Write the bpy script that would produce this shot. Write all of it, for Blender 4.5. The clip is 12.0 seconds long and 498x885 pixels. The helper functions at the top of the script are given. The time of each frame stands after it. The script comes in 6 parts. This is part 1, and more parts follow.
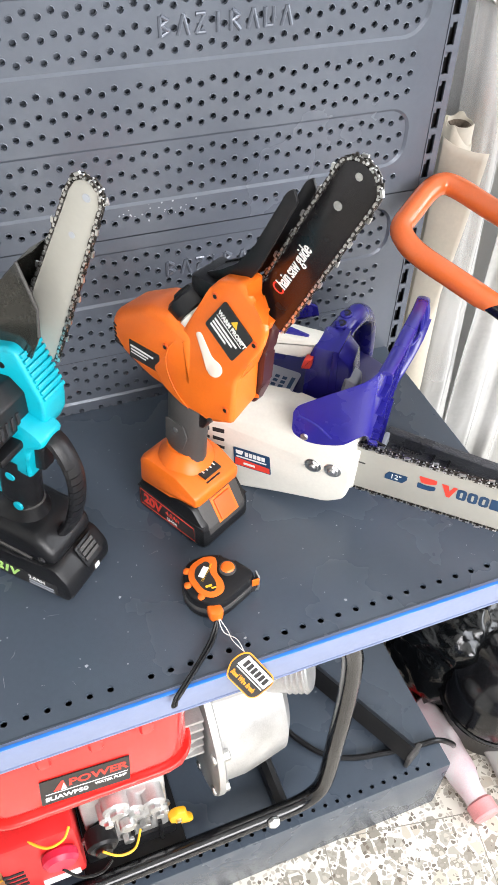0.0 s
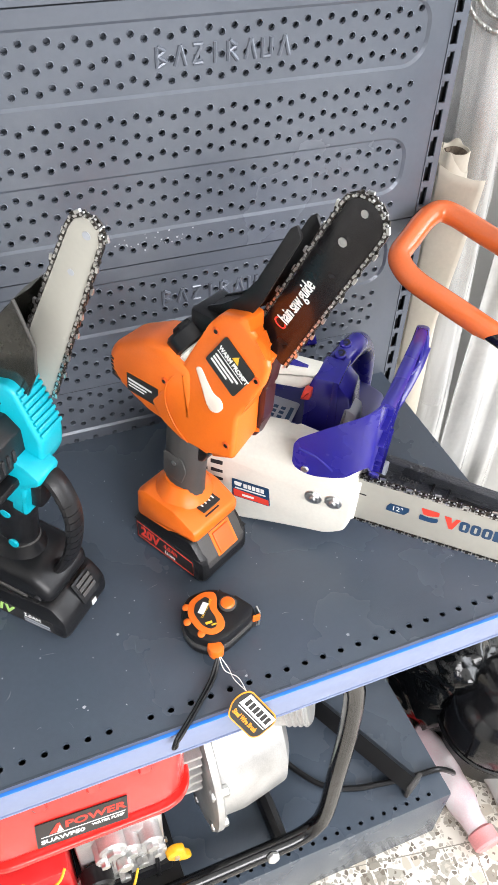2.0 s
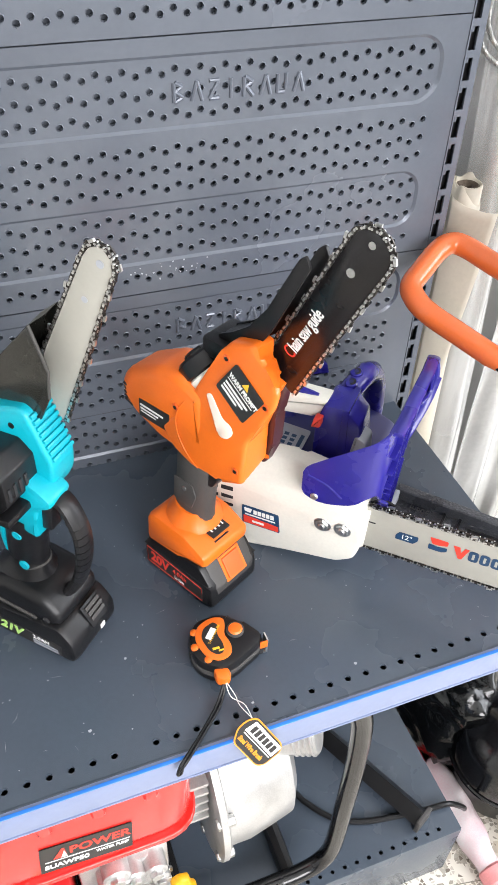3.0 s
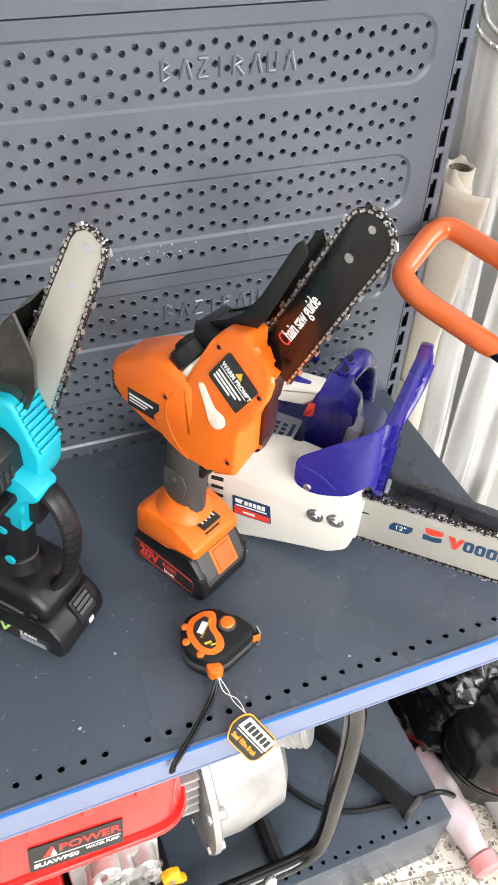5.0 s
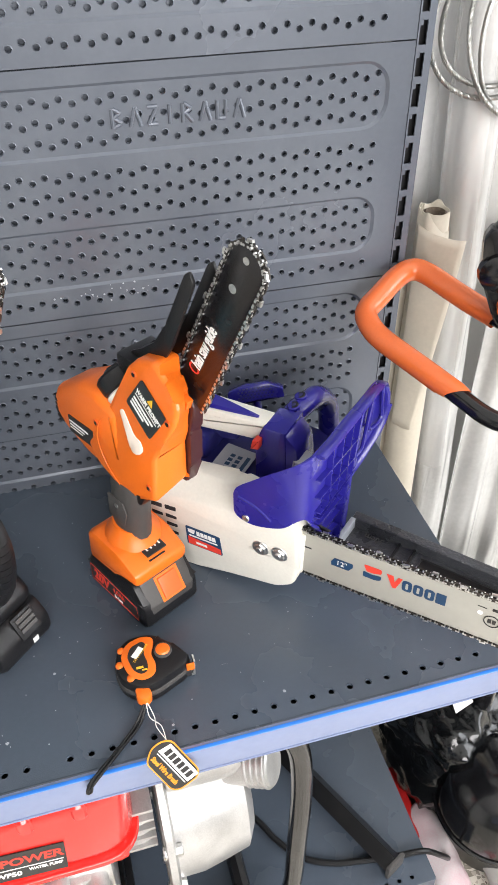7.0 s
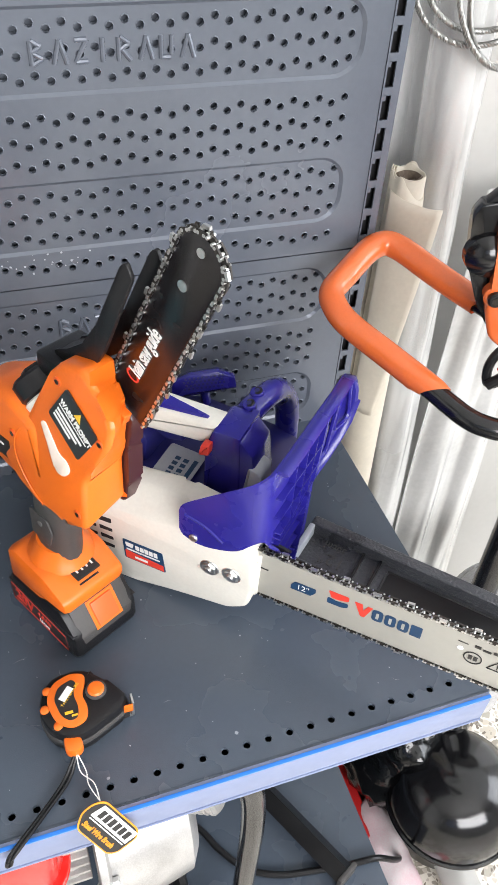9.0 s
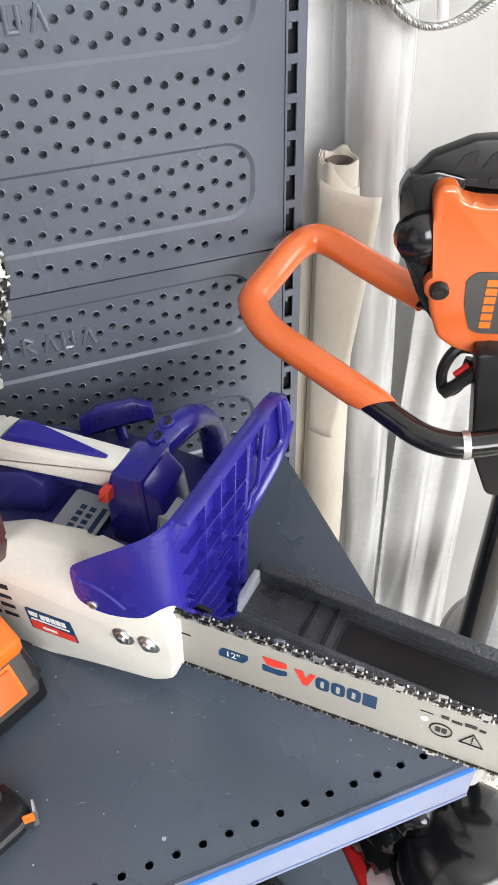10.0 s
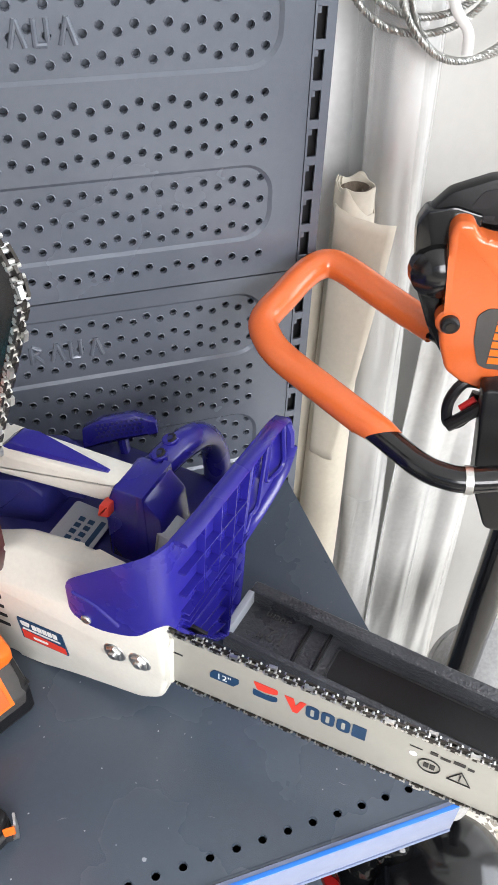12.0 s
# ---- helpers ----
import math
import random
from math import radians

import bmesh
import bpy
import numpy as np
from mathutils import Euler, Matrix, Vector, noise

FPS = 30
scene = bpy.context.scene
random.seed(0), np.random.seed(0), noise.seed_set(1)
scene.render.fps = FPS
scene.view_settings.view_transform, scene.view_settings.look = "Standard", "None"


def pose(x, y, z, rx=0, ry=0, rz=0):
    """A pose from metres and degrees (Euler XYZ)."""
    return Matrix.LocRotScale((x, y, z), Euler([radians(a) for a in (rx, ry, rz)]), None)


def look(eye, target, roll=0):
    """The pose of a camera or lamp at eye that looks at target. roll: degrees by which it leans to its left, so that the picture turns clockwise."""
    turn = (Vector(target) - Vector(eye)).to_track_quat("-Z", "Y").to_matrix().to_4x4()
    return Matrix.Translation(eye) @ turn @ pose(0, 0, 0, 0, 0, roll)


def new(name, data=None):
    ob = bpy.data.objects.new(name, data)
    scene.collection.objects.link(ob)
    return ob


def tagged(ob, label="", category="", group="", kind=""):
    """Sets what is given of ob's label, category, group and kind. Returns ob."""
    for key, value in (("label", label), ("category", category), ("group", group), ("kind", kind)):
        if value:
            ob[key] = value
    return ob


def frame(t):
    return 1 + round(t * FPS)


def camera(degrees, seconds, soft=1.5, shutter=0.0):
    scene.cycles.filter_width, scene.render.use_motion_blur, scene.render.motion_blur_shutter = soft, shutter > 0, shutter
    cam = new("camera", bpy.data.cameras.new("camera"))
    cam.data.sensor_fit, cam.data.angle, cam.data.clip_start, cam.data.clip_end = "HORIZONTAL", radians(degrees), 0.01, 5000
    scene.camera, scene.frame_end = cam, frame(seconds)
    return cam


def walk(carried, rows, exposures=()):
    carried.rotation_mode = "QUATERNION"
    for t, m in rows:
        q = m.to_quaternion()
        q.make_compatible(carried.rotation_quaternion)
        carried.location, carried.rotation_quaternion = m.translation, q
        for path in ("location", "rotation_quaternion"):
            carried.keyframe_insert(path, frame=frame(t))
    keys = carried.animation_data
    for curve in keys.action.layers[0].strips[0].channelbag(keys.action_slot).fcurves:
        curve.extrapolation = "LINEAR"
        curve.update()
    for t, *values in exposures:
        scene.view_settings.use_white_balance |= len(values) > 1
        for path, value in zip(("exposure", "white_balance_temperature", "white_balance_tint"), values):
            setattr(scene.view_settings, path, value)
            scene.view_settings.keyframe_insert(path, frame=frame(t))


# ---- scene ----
cam = camera(34.4, 12.0, soft=0.9)
PATH = [
    (0, (-0.079, -0.875, 1.565), (0.464, 0.418, 0.139), 2.3),
    (0.5, (-0.094, -0.855, 1.563), (0.481, 0.418, 0.131), 3.0),
    (1, (-0.098, -0.842, 1.56), (0.501, 0.42, 0.129), 3.6),
    (1.5, (-0.106, -0.834, 1.567), (0.484, 0.463, 0.164), 4.2),
    (2, (-0.082, -0.846, 1.569), (0.497, 0.46, 0.169), 2.7),
    (2.5, (-0.082, -0.855, 1.567), (0.381, 0.53, 0.2), -0.6),
    (2.7, (-0.073, -0.852, 1.578), (0.466, 0.511, 0.218), 1.8),
    (3, (-0.077, -0.855, 1.574), (0.478, 0.511, 0.222), 2.3),
    (5, (-0.081, -0.834, 1.562), (0.51, 0.494, 0.187), 3.3),
    (5.5, (-0.082, -0.841, 1.563), (0.478, 0.528, 0.216), 3.0),
    (6, (-0.025, -0.855, 1.551), (0.473, 0.53, 0.197), -0.4),
    (6.5, (0.037, -0.882, 1.558), (0.484, 0.579, 0.267), 0.1),
    (7, (0.067, -0.914, 1.562), (0.481, 0.56, 0.275), -0.3),
    (7.2, (0.103, -0.936, 1.556), (0.561, 0.494, 0.235), -0.2),
    (8.8, (0.071, -0.827, 1.55), (0.573, 0.512, 0.151), 1.3),
    (9, (0.097, -0.773, 1.52), (0.631, 0.57, 0.138), 4.1),
    (9.5, (0.21, -0.697, 1.457), (0.624, 0.778, 0.171), -1.4),
    (10, (0.2249, -0.7072, 1.4330), (0.7354, 0.6920, 0.1005), -1.36),
    (10.5, (0.2089, -0.7097, 1.4322), (0.7189, 0.7050, 0.1216), 0.11),
    (11, (0.2190, -0.7044, 1.4268), (0.7510, 0.7130, 0.1228), 0.73),
    (11.5, (0.2205, -0.6991, 1.4336), (0.7755, 0.7030, 0.1178), 1.70),
    (12, (0.2205, -0.6972, 1.4408), (0.7478, 0.7120, 0.1268), 2.22),
]
walk(cam, [(t, look(eye, target, roll)) for t, eye, target, roll in PATH],
     exposures=[(0, 0.06, 6350, 12), (3, 0.06, 6350, 12), (5, 0.04, 6520, 12), (7, -0.12, 6520, 12), (9, -0.08, 6350, 12), (9.5, -0.14, 6350, 12), (12, -0.15, 6300, 12)])

# ---- light and world ----
world = bpy.data.worlds.new("world")
scene.world = world
world.use_nodes = True
wn = world.node_tree
sky = wn.nodes.new("ShaderNodeTexSky")
sky.sky_type, sky.sun_disc = "NISHITA", False
sky.sun_elevation, sky.sun_rotation = radians(48), radians(200)
wn.links.new(sky.outputs["Color"], wn.nodes["Background"].inputs["Color"])
wn.nodes["Background"].inputs["Strength"].default_value = 0.08

FLOOR, ZS, XR, XL = -0.06, 0.745, 0.522, -0.478      # floor, shelf top, bay's ends
FRONT = -0.455                                       # shelf's front edge


def area(name, m, sx, sy, watts, colour):
    data = bpy.data.lights.new(name, "AREA")
    data.shape, data.size, data.size_y, data.energy, data.color = "RECTANGLE", sx, sy, watts, colour
    ob = new(name, data)
    ob.matrix_world = m
    return ob


area("shopfront_daylight", look((0.55, -3.30, 1.95), (0.25, 0, 0.70)), 2.6, 1.3, 165, (1.0, 0.985, 0.96))
area("side_daylight", look((3.0, -1.3, 1.7), (0.5, -0.2, 0.8)), 1.6, 2.0, 76, (0.92, 0.96, 1.0))

# ---- materials ----


def mat(name, colour, rough=0.5, metal=0.0, spots=0.12, scale=60.0, bump=0.0, bump_scale=400.0, coat=0.0, scratch=0.0,
        colour2=None, clear=0.0, rand=0.0, alpha=1.0, gloss=0.5):
    """Principled material with large stains, fine grain and fine relief."""
    m = bpy.data.materials.new(name)
    m.use_nodes = True
    t = m.node_tree
    n, l = t.nodes, t.links
    b = n["Principled BSDF"]
    b.inputs["Metallic"].default_value = metal
    b.inputs["Coat Weight"].default_value = coat
    b.inputs["Coat Roughness"].default_value = 0.12
    b.inputs["Transmission Weight"].default_value = clear
    b.inputs["Alpha"].default_value = alpha
    b.inputs["Specular IOR Level"].default_value = gloss
    co = n.new("ShaderNodeTexCoord")
    big = n.new("ShaderNodeTexNoise")
    big.inputs["Scale"].default_value = scale * 0.2
    big.inputs["Detail"].default_value = 5
    fine = n.new("ShaderNodeTexNoise")
    fine.inputs["Scale"].default_value = scale * 6
    fine.inputs["Detail"].default_value = 3
    for x in (big, fine):
        l.new(co.outputs["Object"], x.inputs["Vector"])
    mix = n.new("ShaderNodeMix")
    mix.data_type = "RGBA"
    c2 = colour2 or tuple(min(1, c * (1 + 2.2 * spots) + 0.01 * spots) for c in colour)
    mix.inputs["A"].default_value = (*[c * (1 - spots) for c in colour], 1)
    mix.inputs["B"].default_value = (*c2, 1)
    add = n.new("ShaderNodeMath")
    add.operation = "MULTIPLY_ADD"
    l.new(fine.outputs["Fac"], add.inputs[0])
    add.inputs[1].default_value = 0.35
    l.new(big.outputs["Fac"], add.inputs[2])
    ramp = n.new("ShaderNodeMapRange")
    ramp.inputs["From Min"].default_value, ramp.inputs["From Max"].default_value = 0.45, 0.95
    l.new(add.outputs[0], ramp.inputs["Value"])
    l.new(ramp.outputs["Result"], mix.inputs["Factor"])
    out = mix.outputs["Result"]
    if rand:
        info = n.new("ShaderNodeObjectInfo")
        hsv = n.new("ShaderNodeHueSaturation")
        mr = n.new("ShaderNodeMapRange")
        mr.inputs["To Min"].default_value, mr.inputs["To Max"].default_value = 1 - rand, 1 + rand
        l.new(info.outputs["Random"], mr.inputs["Value"])
        l.new(mr.outputs["Result"], hsv.inputs["Value"])
        l.new(out, hsv.inputs["Color"])
        out = hsv.outputs["Color"]
    if scratch:
        mp = n.new("ShaderNodeMapping")
        mp.inputs["Scale"].default_value = (9, 70, 9)
        mp.inputs["Rotation"].default_value = (0.2, 0.1, 0.7)
        sc = n.new("ShaderNodeTexNoise")
        sc.inputs["Scale"].default_value = 6
        sc.inputs["Detail"].default_value = 6
        sc.inputs["Roughness"].default_value = 0.75
        l.new(co.outputs["Object"], mp.inputs["Vector"])
        l.new(mp.outputs["Vector"], sc.inputs["Vector"])
        sr = n.new("ShaderNodeMapRange")
        sr.inputs["From Min"].default_value, sr.inputs["From Max"].default_value = 0.66, 0.74
        sr.inputs["To Max"].default_value = scratch
        l.new(sc.outputs["Fac"], sr.inputs["Value"])
        m2 = n.new("ShaderNodeMix")
        m2.data_type = "RGBA"
        m2.inputs["B"].default_value = (*[min(1, c * 2.4 + 0.05) for c in colour], 1)
        l.new(out, m2.inputs["A"])
        l.new(sr.outputs["Result"], m2.inputs["Factor"])
        out = m2.outputs["Result"]
    l.new(out, b.inputs["Base Color"])
    rr = n.new("ShaderNodeMapRange")
    rr.inputs["To Min"].default_value, rr.inputs["To Max"].default_value = max(0.02, rough - 0.08), min(1, rough + 0.1)
    l.new(big.outputs["Fac"], rr.inputs["Value"])
    l.new(rr.outputs["Result"], b.inputs["Roughness"])
    if bump:
        bn = n.new("ShaderNodeTexNoise")
        bn.inputs["Scale"].default_value = bump_scale
        bn.inputs["Detail"].default_value = 4
        l.new(co.outputs["Object"], bn.inputs["Vector"])
        bp = n.new("ShaderNodeBump")
        bp.inputs["Strength"].default_value = bump
        bp.inputs["Distance"].default_value = 0.002
        l.new(bn.outputs["Fac"], bp.inputs["Height"])
        l.new(bp.outputs["Normal"], b.inputs["Normal"])
    return m


def terrazzo_material():
    m = bpy.data.materials.new("terrazzo")
    m.use_nodes = True
    t = m.node_tree
    n, l = t.nodes, t.links
    b = n["Principled BSDF"]
    b.inputs["Roughness"].default_value = 0.35
    co = n.new("ShaderNodeTexCoord")
    warp = n.new("ShaderNodeTexNoise")
    warp.inputs["Scale"].default_value = 60
    l.new(co.outputs["Object"], warp.inputs["Vector"])
    vm = n.new("ShaderNodeVectorMath")
    vm.operation = "MULTIPLY_ADD"
    vm.inputs[1].default_value = (0.006, 0.006, 0)
    l.new(warp.outputs["Color"], vm.inputs[0])
    l.new(co.outputs["Object"], vm.inputs[2])
    base = (0.74, 0.70, 0.62, 1)
    prev = None
    for scale, cut, cut2, cols in ((40, 0.10, 0.05, ((0.42, 0.39, 0.33), (0.30, 0.27, 0.22), (0.56, 0.50, 0.41))),
                                   (125, 0.12, 0.06, ((0.34, 0.31, 0.26), (0.54, 0.49, 0.42), (0.18, 0.15, 0.12)))):
        v = n.new("ShaderNodeTexVoronoi")
        v.inputs["Scale"].default_value = scale
        l.new(vm.outputs[0], v.inputs["Vector"])
        ve = n.new("ShaderNodeTexVoronoi")
        ve.feature = "DISTANCE_TO_EDGE"
        ve.inputs["Scale"].default_value = scale
        l.new(vm.outputs[0], ve.inputs["Vector"])
        lt = n.new("ShaderNodeMath")
        lt.operation = "GREATER_THAN"
        l.new(ve.outputs["Distance"], lt.inputs[0])
        lt.inputs[1].default_value = cut
        sep = n.new("ShaderNodeSeparateColor")
        l.new(v.outputs["Color"], sep.inputs[0])
        pick = n.new("ShaderNodeMath")
        pick.operation = "GREATER_THAN"
        l.new(sep.outputs[0], pick.inputs[0])
        pick.inputs[1].default_value = 0.46
        both = n.new("ShaderNodeMath")
        both.operation = "MULTIPLY"
        l.new(lt.outputs[0], both.inputs[0])
        l.new(pick.outputs[0], both.inputs[1])
        ramp = n.new("ShaderNodeValToRGB")
        ramp.color_ramp.interpolation = "CONSTANT"
        e = ramp.color_ramp.elements
        e[0].color, e[1].color, e[1].position = (*cols[0], 1), (*cols[1], 1), 0.4
        e3 = e.new(0.75)
        e3.color = (*cols[2], 1)
        l.new(sep.outputs[1], ramp.inputs[0])
        mx = n.new("ShaderNodeMix")
        mx.data_type = "RGBA"
        mx.inputs["A"].default_value = base
        if prev:
            l.new(prev, mx.inputs["A"])
        l.new(ramp.outputs[0], mx.inputs["B"])
        l.new(both.outputs[0], mx.inputs["Factor"])
        prev = mx.outputs["Result"]
    l.new(prev, b.inputs["Base Color"])
    return m


ANTHRACITE = mat("anthracite_paint", (0.064, 0.081, 0.106), 0.26, spots=0.05, scale=25, bump=0.08, bump_scale=900, scratch=0.05)
PANEL_PAINT = mat("panel_paint", (0.121, 0.135, 0.163), 0.24, metal=0.25, spots=0.05, scale=25, bump=0.06, bump_scale=900, scratch=0.05)
# near-black: shade painted into slots, vents and hollows; also dark seam lines
DARK = mat("gap_shade_and_seam", (0.012, 0.012, 0.014), 0.8)
STRIP_BLUE = mat("blue_strip", (0.02, 0.17, 0.62), 0.3, spots=0.05)
STRIP_CLEAR = mat("label_rail_plastic", (0.18, 0.22, 0.35), 0.16, spots=0.05, scale=20, coat=0.5)
WALL_PAINT = mat("white_wall_paint", (0.74, 0.745, 0.74), 0.7, spots=0.07, scale=18, bump=0.45, bump_scale=70)
# grey of the unseen front wall, dark to cut bounce and reflections
UNSEEN_WALL_GREY = mat("unseen_wall_grey", (0.30, 0.30, 0.29), 0.7, spots=0.08, scale=12, bump=0.2, bump_scale=70)
TERRAZZO = terrazzo_material()
ORANGE = mat("orange_plastic", (0.82, 0.158, 0.012), 0.33, spots=0.05, bump=0.05, bump_scale=1500)
ORANGE_DARK = mat("dark_orange_plastic", (0.75, 0.12, 0.02), 0.4, spots=0.05)
ORANGE_RUBBER = mat("orange_rubber_grip", (0.62, 0.125, 0.030), 0.22, spots=0.06, coat=0.3)
BLACK = mat("black_plastic", (0.008, 0.008, 0.009), 0.33, spots=0.2, bump=0.1, bump_scale=1800, gloss=0.32)
BLACK_GLOSS = mat("black_gloss_paint", (0.006, 0.006, 0.007), 0.16, spots=0.15, coat=0.2)
BLACK_GRAIN = mat("grained_black_plastic", (0.046, 0.048, 0.054), 0.28, spots=0.3, bump=1.0, bump_scale=300)
GREY_RUBBER = mat("grey_rubber", (0.055, 0.052, 0.050), 0.5, spots=0.12, bump=0.2, bump_scale=1200)
GUIDE_BLACK = mat("black_guide_bar", (0.006, 0.005, 0.006), 0.25, spots=0.2, scratch=0.1)
STEEL = mat("steel", (0.62, 0.62, 0.61), 0.36, metal=1.0, spots=0.2)
ROPE_STEEL = mat("galvanised_wire", (0.30, 0.30, 0.285), 0.38, metal=0.9, spots=0.25, scale=90)
STEEL_DARK = mat("dark_chain_steel", (0.055, 0.050, 0.046), 0.3, metal=0.85, spots=0.3, scale=120)
BAR_GREY = mat("grey_bar_coating", (0.37, 0.36, 0.32), 0.4, spots=0.04, scale=30, scratch=0.08)
TEAL = mat("teal_plastic", (0.0, 0.36, 0.46), 0.38, spots=0.06)
BLUE = mat("blue_plastic", (0.019, 0.015, 0.21), 0.26, spots=0.08, coat=0.15)
BLUE_DARK = mat("deep_blue_plastic", (0.014, 0.014, 0.12), 0.4, spots=0.1)
WHITE_PLASTIC = mat("white_plastic", (0.72, 0.70, 0.63), 0.34, spots=0.06, scale=40)
RED_PAINT = mat("red_tank_paint", (0.72, 0.022, 0.016), 0.2, spots=0.05, coat=0.5)
RED_PLASTIC = mat("red_plastic", (0.62, 0.02, 0.02), 0.4, spots=0.08)
ALU = mat("cast_aluminium", (0.50, 0.495, 0.485), 0.36, metal=0.6, spots=0.18, scale=80, bump=0.16, bump_scale=350)
CREAM = mat("cream_lamp_lens", (0.85, 0.72, 0.62), 0.25, spots=0.03)
LABEL_BLACK = mat("black_label", (0.02, 0.019, 0.019), 0.4, spots=0.1)
LABEL_WHITE = mat("white_print", (0.8, 0.8, 0.78), 0.5, spots=0.03)
LABEL_RED = mat("red_print", (0.7, 0.05, 0.03), 0.45, spots=0.05)
LABEL_BLUE = mat("blue_print", (0.010, 0.045, 0.11), 0.45, spots=0.05)
LABEL_GREY = mat("grey_label", (0.36, 0.38, 0.42), 0.45, spots=0.06)
LABEL_YELLOW = mat("yellow_print", (0.85, 0.5, 0.03), 0.45, spots=0.05)
LABEL_GREEN = mat("green_print", (0.45, 0.72, 0.2), 0.45, spots=0.05)
AMBER = mat("amber_print", (0.80, 0.30, 0.02), 0.45, spots=0.05)
YELLOW = mat("yellow_plastic", (0.85, 0.42, 0.01), 0.35, spots=0.06)
PAPER = mat("beige_roll", (0.54, 0.49, 0.40), 0.6, spots=0.08, scale=25, bump=0.15, bump_scale=90)
PAPER_WORN = mat("worn_roll_core", (0.10, 0.075, 0.055), 0.85, spots=0.4, bump=0.6, bump_scale=250)
WHITE_SHEET = mat("white_vinyl_sheet", (0.40, 0.393, 0.372), 0.3, spots=0.04, scale=14, bump=0.1, bump_scale=40)
def film_material():
    m = mat("clear_film", (0.47, 0.468, 0.455), 0.09, spots=0.10, scale=20, coat=0.8)
    t = m.node_tree
    n, l = t.nodes, t.links
    co = n.new("ShaderNodeTexCoord")
    mp = n.new("ShaderNodeMapping")
    mp.inputs["Scale"].default_value = (20, 20, 2.2)
    ns = n.new("ShaderNodeTexNoise")
    ns.inputs["Scale"].default_value = 1.0
    ns.inputs["Detail"].default_value = 3
    ns.inputs["Distortion"].default_value = 0.8
    bp = n.new("ShaderNodeBump")
    bp.inputs["Strength"].default_value = 0.7
    bp.inputs["Distance"].default_value = 0.006
    l.new(co.outputs["Object"], mp.inputs["Vector"])
    l.new(mp.outputs["Vector"], ns.inputs["Vector"])
    l.new(ns.outputs["Fac"], bp.inputs["Height"])
    l.new(bp.outputs["Normal"], n["Principled BSDF"].inputs["Normal"])
    return m


FILM = film_material()
BAG_BLACK = mat("black_bag_film", (0.0025, 0.003, 0.0035), 0.12, spots=0.2, bump=1.0, bump_scale=45)
BAG_PINK = mat("pink_white_bag", (0.80, 0.76, 0.76), 0.35, spots=0.05, colour2=(0.72, 0.42, 0.47), scale=60, bump=0.4, bump_scale=60)
GREY_BAG = mat("grey_translucent_cover", (0.30, 0.30, 0.30), 0.25, spots=0.3, scale=35, bump=0.4, bump_scale=60)

# ---- mesh tools ----


def part(name, bm, material, parent=None, label="", smooth=True, at=None, soft=False):
    """One mesh object, under a thing or under a part."""
    bmesh.ops.recalc_face_normals(bm, faces=bm.faces)
    me = bpy.data.meshes.new(name)
    bm.to_mesh(me)
    bm.free()
    if smooth:
        me.shade_smooth()
        if not soft:
            me.set_sharp_from_angle(angle=radians(35))
    for mm in (material if isinstance(material, (list, tuple)) else (material,)):
        me.materials.append(mm)
    ob = new(name, me)
    if parent:
        ob.parent = parent
    if at is not None:
        ob.matrix_local = at
    if label:
        ob["label"] = label
    return ob


def thing(name, m, label, category, group=""):
    ob = new(name)
    ob.empty_display_size = 0.02
    ob.matrix_world = m
    return tagged(ob, label, category, group)


def bm_box(x0, x1, y0, y1, z0, z1, bevel=0.0, seg=2):
    bm = bmesh.new()
    bmesh.ops.create_cube(bm, size=1, matrix=Matrix.Translation(((x0 + x1) / 2, (y0 + y1) / 2, (z0 + z1) / 2))
                          @ Matrix.Diagonal((x1 - x0, y1 - y0, z1 - z0, 1)))
    if bevel:
        bmesh.ops.bevel(bm, geom=bm.edges[:], offset=bevel, segments=seg, affect="EDGES", profile=0.6)
    return bm


def round_poly(pts, r, seg=4):
    """Rounds the corners of an outline: r is one radius or one for each corner."""
    out = []
    k = len(pts)
    for i, p in enumerate(pts):
        rad = r[i] if isinstance(r, (list, tuple)) else r
        p = Vector(p)
        a, b = Vector(pts[i - 1]) - p, Vector(pts[(i + 1) % k]) - p
        d = min(rad, a.length * 0.48, b.length * 0.48)
        if d < 1e-5:
            out.append(p)
            continue
        p0, p1 = p + a.normalized() * d, p + b.normalized() * d
        for j in range(seg + 1):
            s = j / seg
            out.append((1 - s) ** 2 * p0 + 2 * s * (1 - s) * p + s * s * p1)
    return out


def bm_prism(pts, y0, y1, r=0.0, bevel=0.0, seg=2, corner=4, axis="y"):
    """An outline in local (x, z), pushed from y0 to y1, with rounded rims."""
    bm = bmesh.new()
    ring = round_poly(pts, r, corner) if r else [Vector(p) for p in pts]
    vs = [bm.verts.new((p[0], y0, p[1])) for p in ring]
    f = bm.faces.new(vs)
    ext = bmesh.ops.extrude_face_region(bm, geom=[f])
    nv = [e for e in ext["geom"] if isinstance(e, bmesh.types.BMVert)]
    for v in nv:
        v.co.y = y1
    if bevel:
        rim = [e for e in bm.edges if abs(e.verts[0].co.y - e.verts[1].co.y) < 1e-6]
        bmesh.ops.bevel(bm, geom=rim, offset=bevel, segments=seg, affect="EDGES", profile=0.5)
    if axis == "z":
        bmesh.ops.rotate(bm, verts=bm.verts, matrix=Euler((radians(90), 0, 0)).to_matrix())
    return bm


def bm_plate(pts, z0, z1, r=0.0, bevel=0.0, corner=4, seg=2):
    """An outline in local (x, y), raised from z0 to z1."""
    bm = bm_prism(pts, z0, z1, r, bevel, seg, corner)
    for v in bm.verts:
        v.co = Vector((v.co.x, v.co.z, v.co.y))
    return bm


